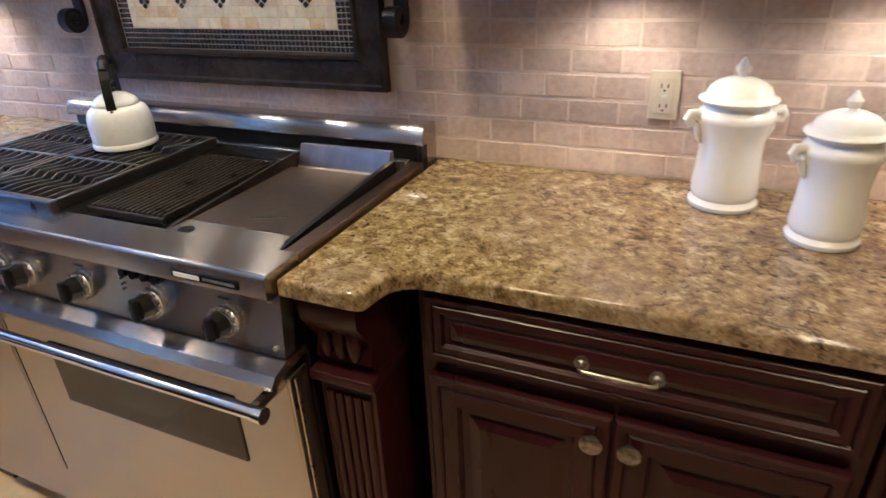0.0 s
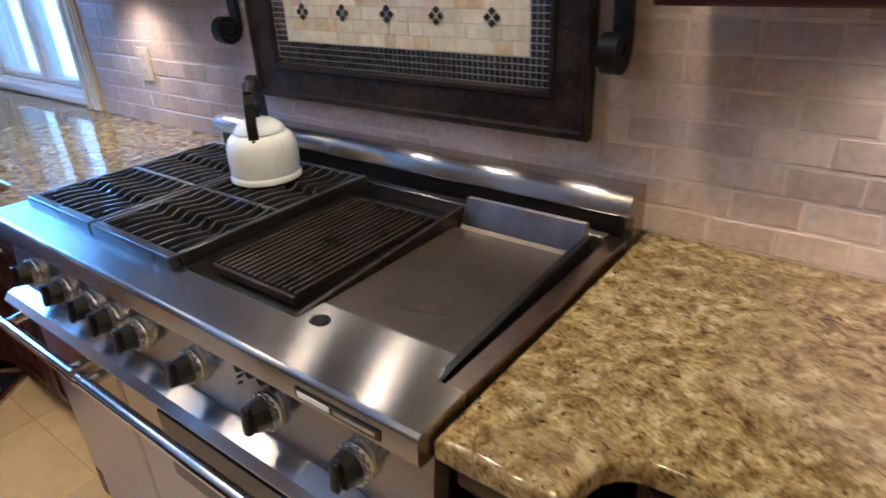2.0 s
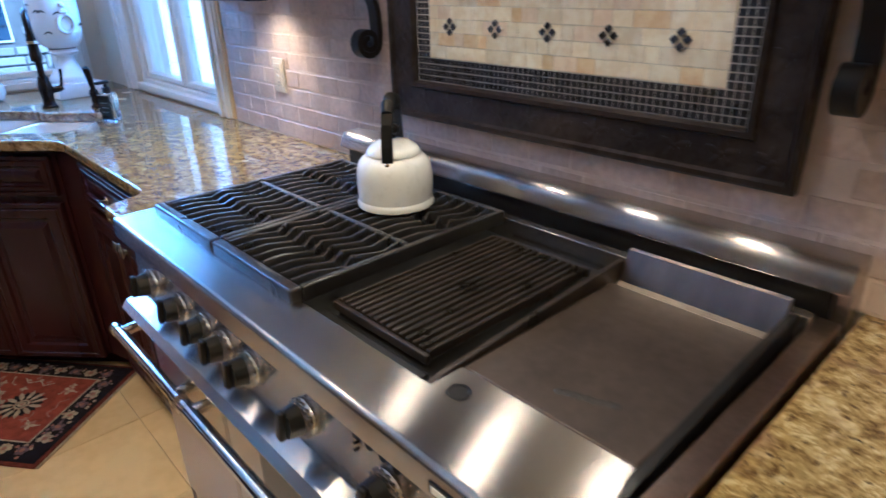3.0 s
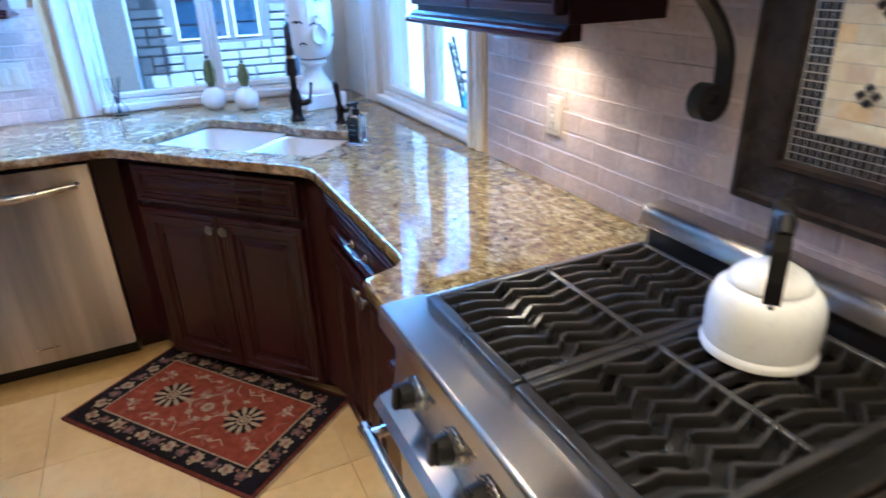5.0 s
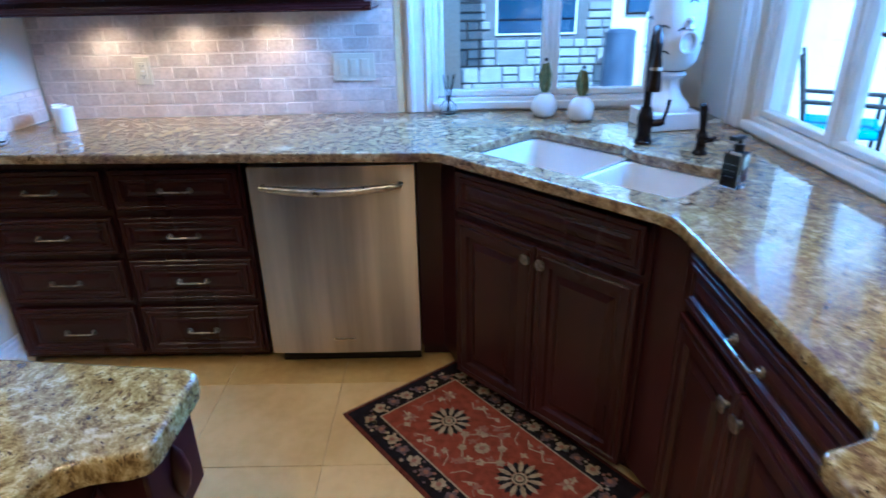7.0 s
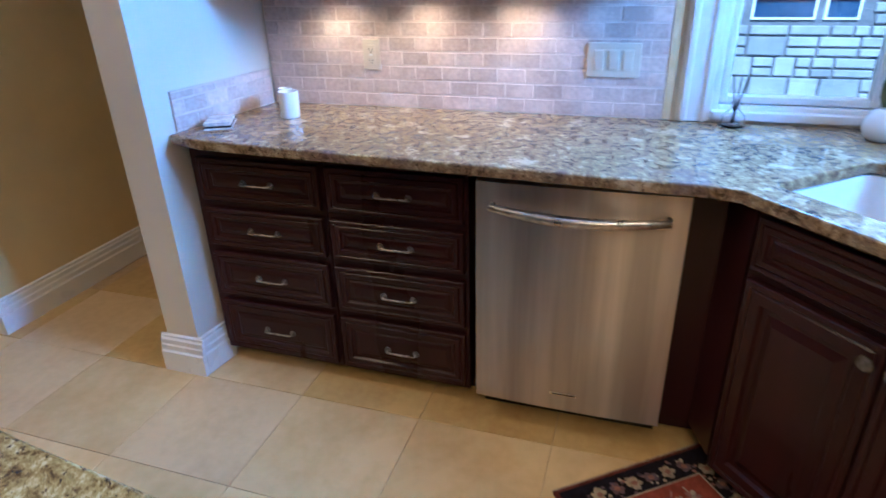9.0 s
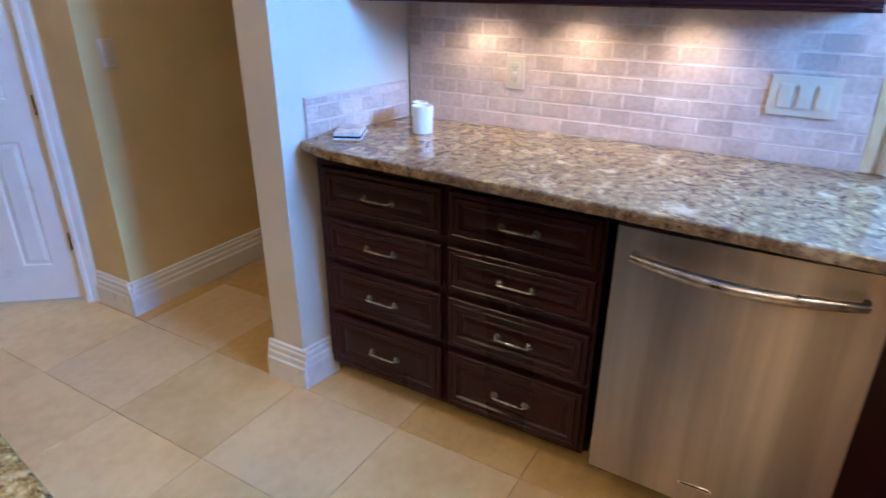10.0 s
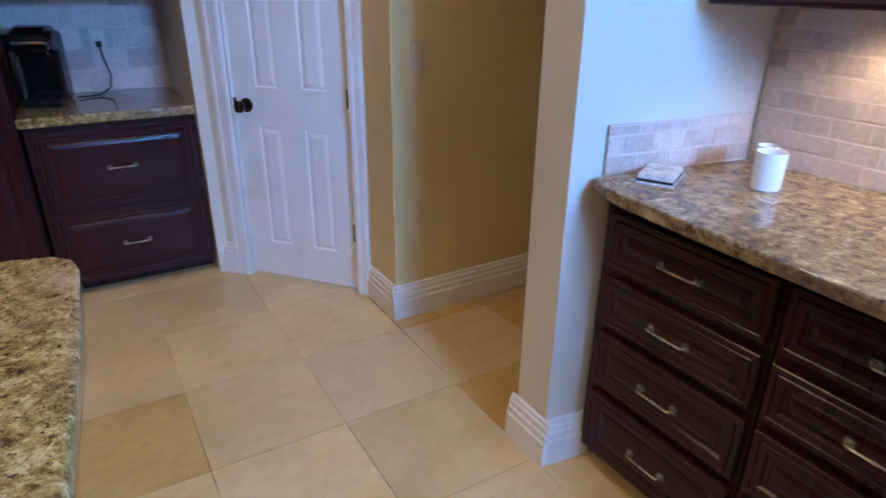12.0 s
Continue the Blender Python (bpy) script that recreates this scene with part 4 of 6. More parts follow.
def bracket(x):
    """A flat wrought-iron S bracket with a scroll at its foot."""
    b = thing("iron_bracket", "black wrought-iron scroll bracket on the wall", "bracket", pose(x, 0, 0), "brackets under the hood")
    pts = []
    for i in range(17):
        t = i / 16
        pts.append((0, 1.944 - 0.34 * (1 - t) ** 1.7, 1.555 - 0.265 * t))
    pts.append((0, 1.946, 1.255))
    cy, cz = 1.913, 1.228
    for i in range(1, 34):
        a = radians(10) - radians(20) * i
        r = 0.033 * (1 - i / 44)
        pts.append((0, cy + r * math.cos(a), cz + r * math.sin(a)))
    bm = B()
    w = 0.030
    ring = []
    for i, p in enumerate(pts):
        q, o = Vector(pts[min(i + 1, len(pts) - 1)]), Vector(pts[max(i - 1, 0)])
        d = (q - o).normalized()
        nrm = Vector((0, -d.z, d.y)) * 0.0062
        p = Vector(p)
        ring.append([bm.verts.new((s * w / 2, p.y + k * nrm.y, p.z + k * nrm.z)) for s, k in ((-1, -1), (1, -1), (1, 1), (-1, 1))])
    for a, c in zip(ring, ring[1:]):
        for k in range(4):
            j = (k + 1) % 4
            bm.faces.new((a[k], a[j], c[j], c[k]))
    bm.faces.new(ring[0][::-1]); bm.faces.new(ring[-1])
    part("scroll", bm, WROUGHT, b)
    return b


bracket(-1.350)
bracket(-0.358)

# ---- mosaic panel behind the range ----
art = thing("mosaic_panel", "framed onyx mosaic panel with dark bronze relief border", "wall art")
ax0, ax1, az0, az1 = -1.293, -0.404, 1.070, 1.66
ft = 0.082
part("backing", bx(B(), ax0 + 0.01, 1.9528, az0 + 0.01, ax1 - 0.01, YN - 0.001, az1 - 0.01), MGROUT, art)
fy = 1.956
FR = [(0.0, 0.0), (0.0, 0.018), (0.004, 0.022), (0.012, 0.022), (0.016, 0.014), (0.066, 0.012), (0.070, 0.018), (0.078, 0.018), (0.082, 0.010), (0.082, 0.0)]


def border_side(corners):
    """One side of the frame, mitred: outer line a-b, inner line moved in by the step."""
    (xa, za), (xb, zb), (dx, dz) = corners
    L = Vector((xb - xa, zb - za)).normalized()
    bm = B()
    lo, hi = [], []
    for ins, h in FR:
        lo.append(bm.verts.new((xa + dx * ins + L.x * ins, fy - h, za + dz * ins + L.y * ins)))
        hi.append(bm.verts.new((xb + dx * ins - L.x * ins, fy - h, zb + dz * ins - L.y * ins)))
    for i in range(len(FR) - 1):
        bm.faces.new((lo[i], lo[i + 1], hi[i + 1], hi[i]))
    return part("border", bm, BRONZE, art, "dark bronze relief border", smooth=False)


def motif(bm, cx, cz, r):
    for k in range(5):
        a = 2 * math.pi * k / 5 + 0.3
        m = pose(cx + 0.6 * r * math.cos(a), fy - 0.0128, cz + 0.6 * r * math.sin(a), 0, -math.degrees(a), 0) @ Matrix.Diagonal((0.62 * r, 0.0022, 0.28 * r, 1))
        bmesh.ops.create_icosphere(bm, subdivisions=1, radius=1, matrix=m)
    bmesh.ops.create_icosphere(bm, subdivisions=1, radius=1, matrix=Matrix.Translation((cx, fy - 0.013, cz)) @ Matrix.Diagonal((0.25 * r, 0.0026, 0.25 * r, 1)))


rel = B()
motif(rel, 0, 0, 0.024)
RELIEF = mesh_of("relief_leaf", rel, BRONZE, True)
for corners in (((ax0, az0), (ax1, az0), (0, 1)), ((ax1, az0), (ax1, az1), (-1, 0)), ((ax1, az1), (ax0, az1), (0, -1)), ((ax0, az1), (ax0, az0), (1, 0))):
    s = border_side(corners)
    (xa, za), (xb, zb), (dx, dz) = corners
    n = round(Vector((xb - xa, zb - za)).length / 0.074)
    for i in range(n):
        t = (i + 0.5) / n
        ob = new("relief_leaf", RELIEF)
        ob.parent = s
        ob.matrix_basis = pose(xa + (xb - xa) * t + dx * 0.041, 0, za + (zb - za) * t + dz * 0.041)
mx0, mx1, mz0 = ax0 + ft, ax1 - ft, az0 + ft
mz1 = az1 - ft
p = 0.0124
mos = B()
nx, nz = int((mx1 - mx0) / p), int((mz1 - mz0) / p)
ox, oz = (mx1 - mx0 - nx * p) / 2, 0.001
FW = 4
for i in range(nx):
    for k in range(nz):
        if k < FW or k >= nz - FW or i < 3 or i >= nx - 3:
            x, z = mx0 + ox + i * p, mz0 + oz + k * p
            v = [mos.verts.new(c) for c in ((x + 0.0011, 1.9515, z + 0.0011), (x + p - 0.0011, 1.9515, z + 0.0011), (x + p - 0.0011, 1.9515, z + p - 0.0011), (x + 0.0011, 1.9515, z + p - 0.0011))]
            u = [mos.verts.new((a.co.x, 1.955, a.co.z)) for a in v]
            mos.faces.new(v)
            for q in range(4):
                mos.faces.new((v[q], v[(q + 1) % 4], u[(q + 1) % 4], u[q]))
tagged(part("mosaic_tile", mos, MOSAIC, art, "small dark glass mosaic tiles", smooth=False), kind="stuff")
fx0, fx1, fz0, fz1 = mx0 + ox + 3 * p + 0.001, mx1 - ox - 3 * p - 0.001, mz0 + oz + FW * p + 0.001, mz1 - FW * p - 0.004
random.seed(11)
cache = {}


def chip(w, h, d, bev, seed=0):
    """A small shared block, front at y = 0, its lower left corner at the origin."""
    key = (round(w, 3), round(h, 3), d, bev, seed)
    if key not in cache:
        bm = B()
        bx(bm, 0, 0, 0, w, d, h, bev, 1)
        if seed:
            r = random.Random(seed)
            for v in bm.verts:
                v.co += Vector(((r.random() - 0.5) * 0.0022, (r.random() - 0.5) * 0.0012, (r.random() - 0.5) * 0.0022))
        cache[key] = bm
    return cache[key]


meshes = {}


def lay(name, parent, material, w, h, d, bev, seed, at):
    key = (name, material.name, round(w, 3), round(h, 3), d, bev, seed)
    if key not in meshes:
        bm = chip(w, h, d, bev, seed).copy()
        meshes[key] = mesh_of(name, bm, material)
    ob = new(name, meshes[key])
    ob.parent = parent
    ob.matrix_basis = at
    return ob


rowh = 0.0262
for k in range(int((fz1 - fz0) / rowh)):
    x = fx0
    first = True
    while x < fx1 - 0.006:
        w = random.choice((0.026, 0.038, 0.050, 0.050, 0.064))
        if first and k % 2:
            w = 0.026
        first = False
        w = min(w, fx1 - x)
        lay("onyx_tile", art, random.choice((ONYX, ONYX, ONYX, ONYX, AMBER, BLUSH, ONYX)), w - 0.0009, rowh - 0.0009, 0.005, 0.0006, 0, pose(x, 1.9514 + random.random() * 0.0006, fz0 + k * rowh))
        x += w
for r, z in enumerate((1.268, 1.386, 1.504)):
    for i in range(5):
        cx = -1.106 + 0.1255 * i
        for a, b in ((0, 1), (1, 0), (0, -1), (-1, 0)):
            bm = B()
            bx(bm, -0.0050, -0.0025, -0.0050, 0.0050, 0.0025, 0.0050, 0.0006, 1)
            part("diamond_tile", bm, MOSAIC, art, smooth=False, at=pose(cx + a * 0.0106, 1.9492, z + b * 0.0106, 0, 45, 0))

# ---- dishwasher ----
dish = thing("dishwasher", "stainless steel dishwasher with a bowed bar handle", "dishwasher", pose(-3.045, 0.226, 0, 0, 0, 90))
W = 0.574
part("tub", bx(B(), 0.004, 0.045, 0.10, W - 0.004, 0.54, 0.868), BLACK, dish)
fd = B()
n = 48
fv = []
for i in range(n + 1):
    x = W * i / n
    bow = 0.006 * (1 - (2 * i / n - 1) ** 2)
    fv.append((x, -bow))
sec = fv + [(W, 0.04), (0, 0.04)]
prism(fd, sec, 0.108, 0.856)
part("door", fd, STEEL_STREAKED, dish)
hp = [(0.05, -0.002, 0.79)] + [(0.05 + 0.474 * t, -0.030 - 0.028 * math.sin(math.pi * t), 0.79 - 0.010 * math.sin(math.pi * t)) for t in [k / 12 for k in range(13)]] + [(0.524, -0.002, 0.79)]
part("handle", tube(B(), hp, [0.009, 0.0105, 0.012, 0.0135, 0.0145, 0.015, 0.0155, 0.0155, 0.0155, 0.015, 0.0145, 0.0135, 0.012, 0.0105, 0.009], 18), NICKEL, dish, "bowed satin steel handle")
part("badge", bx(B(), 0.243, -0.0085, 0.166, 0.325, -0.0045, 0.176, 0.001), CHROME, dish)
part("badge_bar", bx(B(), 0.248, -0.0095, 0.169, 0.320, -0.008, 0.173), BLACK, dish)
part("toe_panel", bx(B(), 0.004, 0.11, 0.002, W - 0.004, 0.13, 0.098), BLACK, dish)

# ---- sink, tap and things round it ----
sk = thing("sink", "white double-bowl undermount sink in the granite corner", "sink", pose(-2.668, 1.152, 0.008, 0, 0, SA))
for u0, u1, v0, v1 in ((-0.392, 0.022, 0.080, 0.486), (0.030, 0.386, 0.098, 0.446)):
    bw = B()
    top = rounded([(u0, v0), (u1, v0), (u1, v1), (u0, v1)], 0.05)
    loops = []
    for ins, z in ((0.0, 0.877), (0.012, 0.874), (0.016, 0.86), (0.024, 0.72), (0.05, 0.695), (0.12, 0.690)):
        cu, cv = (u0 + u1) / 2, (v0 + v1) / 2
        ku, kv = 1 - 2 * ins / (u1 - u0), 1 - 2 * ins / (v1 - v0)
        loops.append([bw.verts.new((cu + (x - cu) * ku, cv + (y - cv) * kv, z)) for x, y in top])
    for a, b in zip(loops, loops[1:]):
        for i in range(len(a)):
            j = (i + 1) % len(a)
            bw.faces.new((a[i], a[j], b[j], b[i]))
    bw.faces.new(loops[-1])
    bowl = part("bowl", bw, PORCELAIN, sk)
    part("drain", lathe(B(), [(0, 0.694), (0.03, 0.694), (0.04, 0.697), (0.045, 0.692)], 20, ((u0 + u1) / 2, (v0 + v1) / 2, 0)), CHROME, bowl)

part("divider", bx(B(), 0.016, 0.105, 0.74, 0.036, 0.44, 0.868, 0.008, 3), PORCELAIN, sk)

D0 = pose(-2.668, 1.152, 0.92, 0, 0, SA)
tap = thing("faucet", "oil-rubbed bronze pull-down kitchen faucet with a high arch", "faucet", D0 @ pose(0.016, 0.545, 0, 0, 0, 36))
part("base", lathe(B(), [(0, 0), (0.029, 0), (0.030, 0.008), (0.024, 0.014), (0.021, 0.03), (0.024, 0.06), (0.026, 0.085), (0.021, 0.105), (0.018, 0.12), (0, 0.12)], 26), FAUCETM, tap)
ap = [(0, 0, 0.115), (0, 0.002, 0.20), (0, 0.0, 0.27)] + [(0, -0.062 + 0.062 * math.cos(radians(a)), 0.30 + 0.062 * math.sin(radians(a))) for a in range(0, 181, 20)] + [(0, -0.124, 0.285)]
part("neck", tube(B(), ap, 0.0125, 14), FAUCETM, tap)
sh = part("spray_head", tube(B(), [(0, -0.124, 0.287), (0, -0.124, 0.265), (0, -0.125, 0.235), (0, -0.126, 0.205), (0, -0.126, 0.19)], [0.014, 0.017, 0.018, 0.021, 0.019], 18), FAUCETM, tap)
part("collar", tube(B(), [(0, -0.1245, 0.262), (0, -0.1245, 0.252)], 0.0185, 18), CHROME, sh)
lv = part("lever", tube(B(), [(0.018, 0, 0.065), (0.045, -0.002, 0.07), (0.060, -0.004, 0.075)], [0.012, 0.013, 0.010], 14), FAUCETM, tap)
part("lever_arm", tube(B(), [(0.055, -0.004, 0.078), (0.062, -0.008, 0.11), (0.066, -0.012, 0.145)], [0.006, 0.005, 0.006], 10), FAUCETM, lv)
sd = thing("soap_pump", "oil-rubbed bronze side sprayer beside the faucet", "dispenser", D0 @ pose(0.212, 0.545, 0))
part("base", lathe(B(), [(0, 0), (0.022, 0), (0.022, 0.006), (0.016, 0.012), (0.014, 0.04), (0.018, 0.055), (0.013, 0.07), (0, 0.07)], 22), FAUCETM, sd)
part("sprayer", tube(B(), [(0, 0, 0.068), (0, -0.004, 0.10), (0, -0.012, 0.14), (0, -0.018, 0.155)], [0.009, 0.011, 0.013, 0.010], 14), FAUCETM, sd)
part("trigger", tube(B(), [(0.012, 0, 0.045), (0.034, -0.002, 0.05), (0.042, -0.002, 0.06)], [0.008, 0.007, 0.005], 10), FAUCETM, sd)

bt = thing("soap_bottle", "clear soap bottle with a black label and pump", "bottle", pose(-2.553, 1.658, 0.92, 0, 0, 30))
part("bottle", bx(B(), -0.026, -0.020, 0.0, 0.026, 0.020, 0.098, 0.006, 3), CLEAR, bt)
part("label", bx(B(), -0.0235, -0.0225, 0.006, 0.0235, -0.0205, 0.090), GLOSSBLACK, bt, "black printed label")
for i in range(3):
    part("label_line", bx(B(), -0.012, -0.0232, 0.032 + 0.016 * i, 0.012, -0.0226, 0.0335 + 0.016 * i), PEWTER, bt)
part("pump", lathe(B(), [(0, 0.098), (0.013, 0.098), (0.013, 0.116), (0.006, 0.118), (0.006, 0.130), (0, 0.130)], 18), BLACK, bt)
part("nozzle", bx(B(), -0.010, -0.036, 0.128, 0.010, 0.010, 0.139, 0.003), BLACK, bt)


def bulb_vase(x, y, h):
    v = thing("bulb_vase", "round white ceramic vase with a green hyacinth shoot", "vase", pose(x, y, 0.92), "vases on the window counter")
    part("vase", lathe(B(), [(0, 0), (0.028, 0), (0.044, 0.012), (0.052, 0.036), (0.047, 0.062), (0.032, 0.082), (0.020, 0.090), (0.022, 0.097), (0.017, 0.096), (0.014, 0.088), (0, 0.085)], 30), PORCELAIN, v)
    random.seed(int(100 * h))
    for i in range(7):
        a = 2 * math.pi * i / 7
        o = 0.009 if i else 0.0
        x1, y1 = o * math.cos(a), o * math.sin(a)
        tip = h * (0.86 + 0.14 * random.random())
        part("leaf", tube(B(), [(x1 * 0.5, y1 * 0.5, 0.088), (x1 * 1.7, y1 * 1.7, 0.12), (x1 * 1.9, y1 * 1.9, 0.088 + tip * 0.6), (x1 * 0.9, y1 * 0.9, 0.088 + tip)], [0.006, 0.009, 0.0095, 0.005], 8), LEAF, v)
    part("dry_tip", lathe(B(), [(0, 0.0), (0.004, 0.002), (0.009, 0.008), (0.005, 0.014), (0, 0.015)], 10, (0.004, 0, 0.086 + h)), WICK, v)
    return v


bulb_vase(-3.475, 1.305, 0.125)
bulb_vase(-3.385, 1.432, 0.105)

df = thing("reed_diffuser", "small clear glass bottle with dark reeds", "diffuser", pose(-3.555, 0.925, 0.92))
part("bottle", lathe(B(), [(0, 0.0), (0.033, 0.0), (0.036, 0.006), (0.034, 0.035), (0.018, 0.052), (0.013, 0.056), (0.013, 0.075), (0.015, 0.076), (0.011, 0.076), (0.010, 0.055), (0.031, 0.034), (0.032, 0.008), (0, 0.006)], 26), CLEAR, df)
for i, (dx, dy) in enumerate(((0.03, 0.02), (-0.012, 0.03), (0.02, -0.02), (0.04, 0.0))):
    part("reed", rod(B(), (-dx * 0.2, -dy * 0.2, 0.012), (dx, dy, 0.16), 0.0022, n=8), WICK, df)

urn = thing("urn", "tall white painted urn with small dark leaf motifs", "urn", pose(-3.275, 1.715, 0.92, 0, 0, 8))
part("plinth", bx(B(), -0.095, -0.095, 0.0, 0.095, 0.095, 0.062, 0.006), PORCELAIN, urn)
part("vessel", lathe(B(), [(0, 0.062), (0.080, 0.062), (0.082, 0.076), (0.072, 0.090), (0.052, 0.112), (0.038, 0.140), (0.033, 0.162), (0.036, 0.172), (0.050, 0.178), (0.058, 0.186), (0.050, 0.196), (0.052, 0.202), (0.068, 0.212), (0.084, 0.236), (0.092, 0.27), (0.095, 0.32), (0.095, 0.38), (0.092, 0.44), (0.084, 0.50), (0.074, 0.55), (0.084, 0.58), (0.088, 0.60), (0.078, 0.60), (0.064, 0.55), (0, 0.54)], 40), PORCELAIN, urn)
part("neck_band", lathe(B(), [(0.0505, 0.198), (0.0535, 0.199), (0.0535, 0.2015), (0.051, 0.2025)], 36), WROUGHT, urn, "thin dark painted band")
random.seed(3)
for k in range(26):
    a, z = random.random() * 2 * math.pi, 0.245 + 0.22 * random.random()
    r = 0.088 + (z - 0.245) * 0.2 if z < 0.28 else 0.095
    r = r if z < 0.40 else 0.095 - (z - 0.40) * 0.07
    d = B()
    for q in range(3):
        bmesh.ops.create_icosphere(d, subdivisions=1, radius=1, matrix=pose((q - 1) * 0.010, 0, 0.004 * (q % 2), 0, 30 * (q - 1), 0) @ Matrix.Diagonal((0.010, 0.0022, 0.0032, 1)))
    part("leaf_motif", d, WROUGHT, urn, at=pose(r * math.cos(a), r * math.sin(a), z, 0, 0, math.degrees(a) + 90))
for s in (-1, 1):
    hn = [(s * (0.098 + 0.004 * math.cos(a)), 0.030 * math.sin(a), 0.300 + 0.036 * math.cos(a)) for a in [2 * math.pi * k / 20 for k in range(21)]]
    part("ring_handle", tube(B(), hn, 0.0075, 10), PORCELAIN, urn)
    part("handle_boss", lathe(B(), [(0, -0.012), (0.012, -0.008), (0.017, 0), (0.012, 0.010), (0, 0.014)], 16, (s * 0.099, 0, 0.345)), PORCELAIN, urn)
    part("handle_boss", lathe(B(), [(0, -0.010), (0.010, -0.006), (0.013, 0), (0.010, 0.008), (0, 0.011)], 16, (s * 0.099, 0, 0.372)), PORCELAIN, urn)

# ---- canisters ----


def canister(x, y, k):
    c = thing("canister", "white glazed ceramic canister with a domed lid", "canister", pose(x, y, 0.92, 0, 0, 25) @ Matrix.Diagonal((k * 0.9, k * 0.9, k, 1)), "canisters on the counter")
    part("jar", lathe(B(), [(0, 0), (0.066, 0), (0.0695, 0.004), (0.0695, 0.010), (0.064, 0.015), (0.061, 0.019), (0.0645, 0.024), (0.0665, 0.032), (0.0655, 0.050), (0.0625, 0.080), (0.0610, 0.108), (0.0625, 0.132), (0.0670, 0.152), (0.0725, 0.164), (0.0735, 0.172), (0.0700, 0.180), (0.0610, 0.185), (0.0590, 0.190), (0.0610, 0.195), (0, 0.195)], 44), PORCELAIN, c)
    ld = part("lid", lathe(B(), [(0.061, 0.1955), (0.072, 0.197), (0.0745, 0.201), (0.072, 0.205), (0.064, 0.207), (0.061, 0.212), (0.056, 0.222), (0.044, 0.231), (0.028, 0.237), (0.014, 0.239), (0, 0.239)], 44), PORCELAIN, c)
    part("finial", lathe(B(), [(0.010, 0.238), (0.008, 0.243), (0.0135, 0.250), (0.0145, 0.256), (0.009, 0.262), (0.0045, 0.270), (0, 0.274)], 20), PORCELAIN, ld)
    for s in (-1, 1):
        h = B()
        tube(h, [(s * 0.069, 0, 0.170), (s * 0.080, 0, 0.178), (s * 0.091, 0, 0.177), (s * 0.096, 0, 0.168), (s * 0.091, 0, 0.159), (s * 0.083, 0, 0.160), (s * 0.084, 0, 0.167)], [0.008, 0.009, 0.010, 0.0095, 0.008, 0.0065, 0.004], 12)
        part("lug", h, PORCELAIN, c)
        part("lug_tail", tube(B(), [(s * 0.078, 0, 0.158), (s * 0.074, 0, 0.145), (s * 0.069, 0, 0.132), (s * 0.063, 0, 0.122)], [0.006, 0.0075, 0.006, 0.002], 10), PORCELAIN, c)
    return c


canister(0.320, 1.862, 0.955)
canister(0.470, 1.752, 0.865)

# ---- small things on the west counter ----
mug = thing("white_cup", "plain white ceramic cup", "cup", pose(-3.388, -0.555, 0.92))
part("cup", lathe(B(), [(0, 0), (0.033, 0), (0.035, 0.003), (0.036, 0.088), (0.0348, 0.091), (0.0327, 0.088), (0.032, 0.008), (0, 0.006)], 36), PORCELAIN, mug)
stick = thing("white_cup", "slim white ceramic tumbler behind the cup", "cup", pose(-3.452, -0.606, 0.92))
part("cup", lathe(B(), [(0, 0), (0.024, 0), (0.026, 0.003), (0.0265, 0.086), (0.025, 0.088), (0.0232, 0.085), (0.0225, 0.008), (0, 0.006)], 30), PORCELAIN, stick)
bk = thing("card_stack", "small stack of printed cards on the granite", "cards", pose(-3.225, -0.735, 0.92, 0, 0, 28))
for i in range(4):
    part("card", bx(B(), -0.07 + 0.002 * i, -0.045, 0.0055 * i, 0.07 - 0.003 * i, 0.045 - 0.002 * i, 0.0055 * i + 0.005), PAPER if i != 1 else GLOSSBLACK, bk, smooth=False)


# ---- outlets and switches ----


def wall_plate(name, at, w, h, kind, label):
    p = thing(name, label, "outlet" if kind == "outlet" else "switch", at, "wall plates")
    part("plate", bx(B(), -w / 2, -0.006, -h / 2, w / 2, 0.0, h / 2, 0.0035), IVORY, p)
    n = 1 if w < 0.1 else 3
    for i in range(n):
        x = (i - (n - 1) / 2) * 0.046
        ins = part("insert", bx(B(), x - 0.0165, -0.0085, -0.034, x + 0.0165, -0.0055, 0.034, 0.0015), IVORY, p)
        if kind == "outlet":
            for s in (-1, 1):
                for k in (-0.006, 0.006):
                    part("slot", bx(B(), x + k - 0.001, -0.0092, s * 0.019 - 0.004, x + k + 0.001, -0.0083, s * 0.019 + 0.004), BLACK, ins)
                part("earth_hole", rod(B(), (x, -0.0083, s * 0.019 - 0.009), (x, -0.0092, s * 0.019 - 0.009), 0.0022, n=10), BLACK, ins)
            part("reset_button", bx(B(), x - 0.006, -0.0098, -0.0025, x + 0.006, -0.0083, 0.0025), WHITE, ins)
        else:
            part("rocker", bx(B(), x - 0.0145, -0.0106, -0.030, x + 0.0145, -0.0083, 0.030, 0.0015), IVORY, ins)
    return p


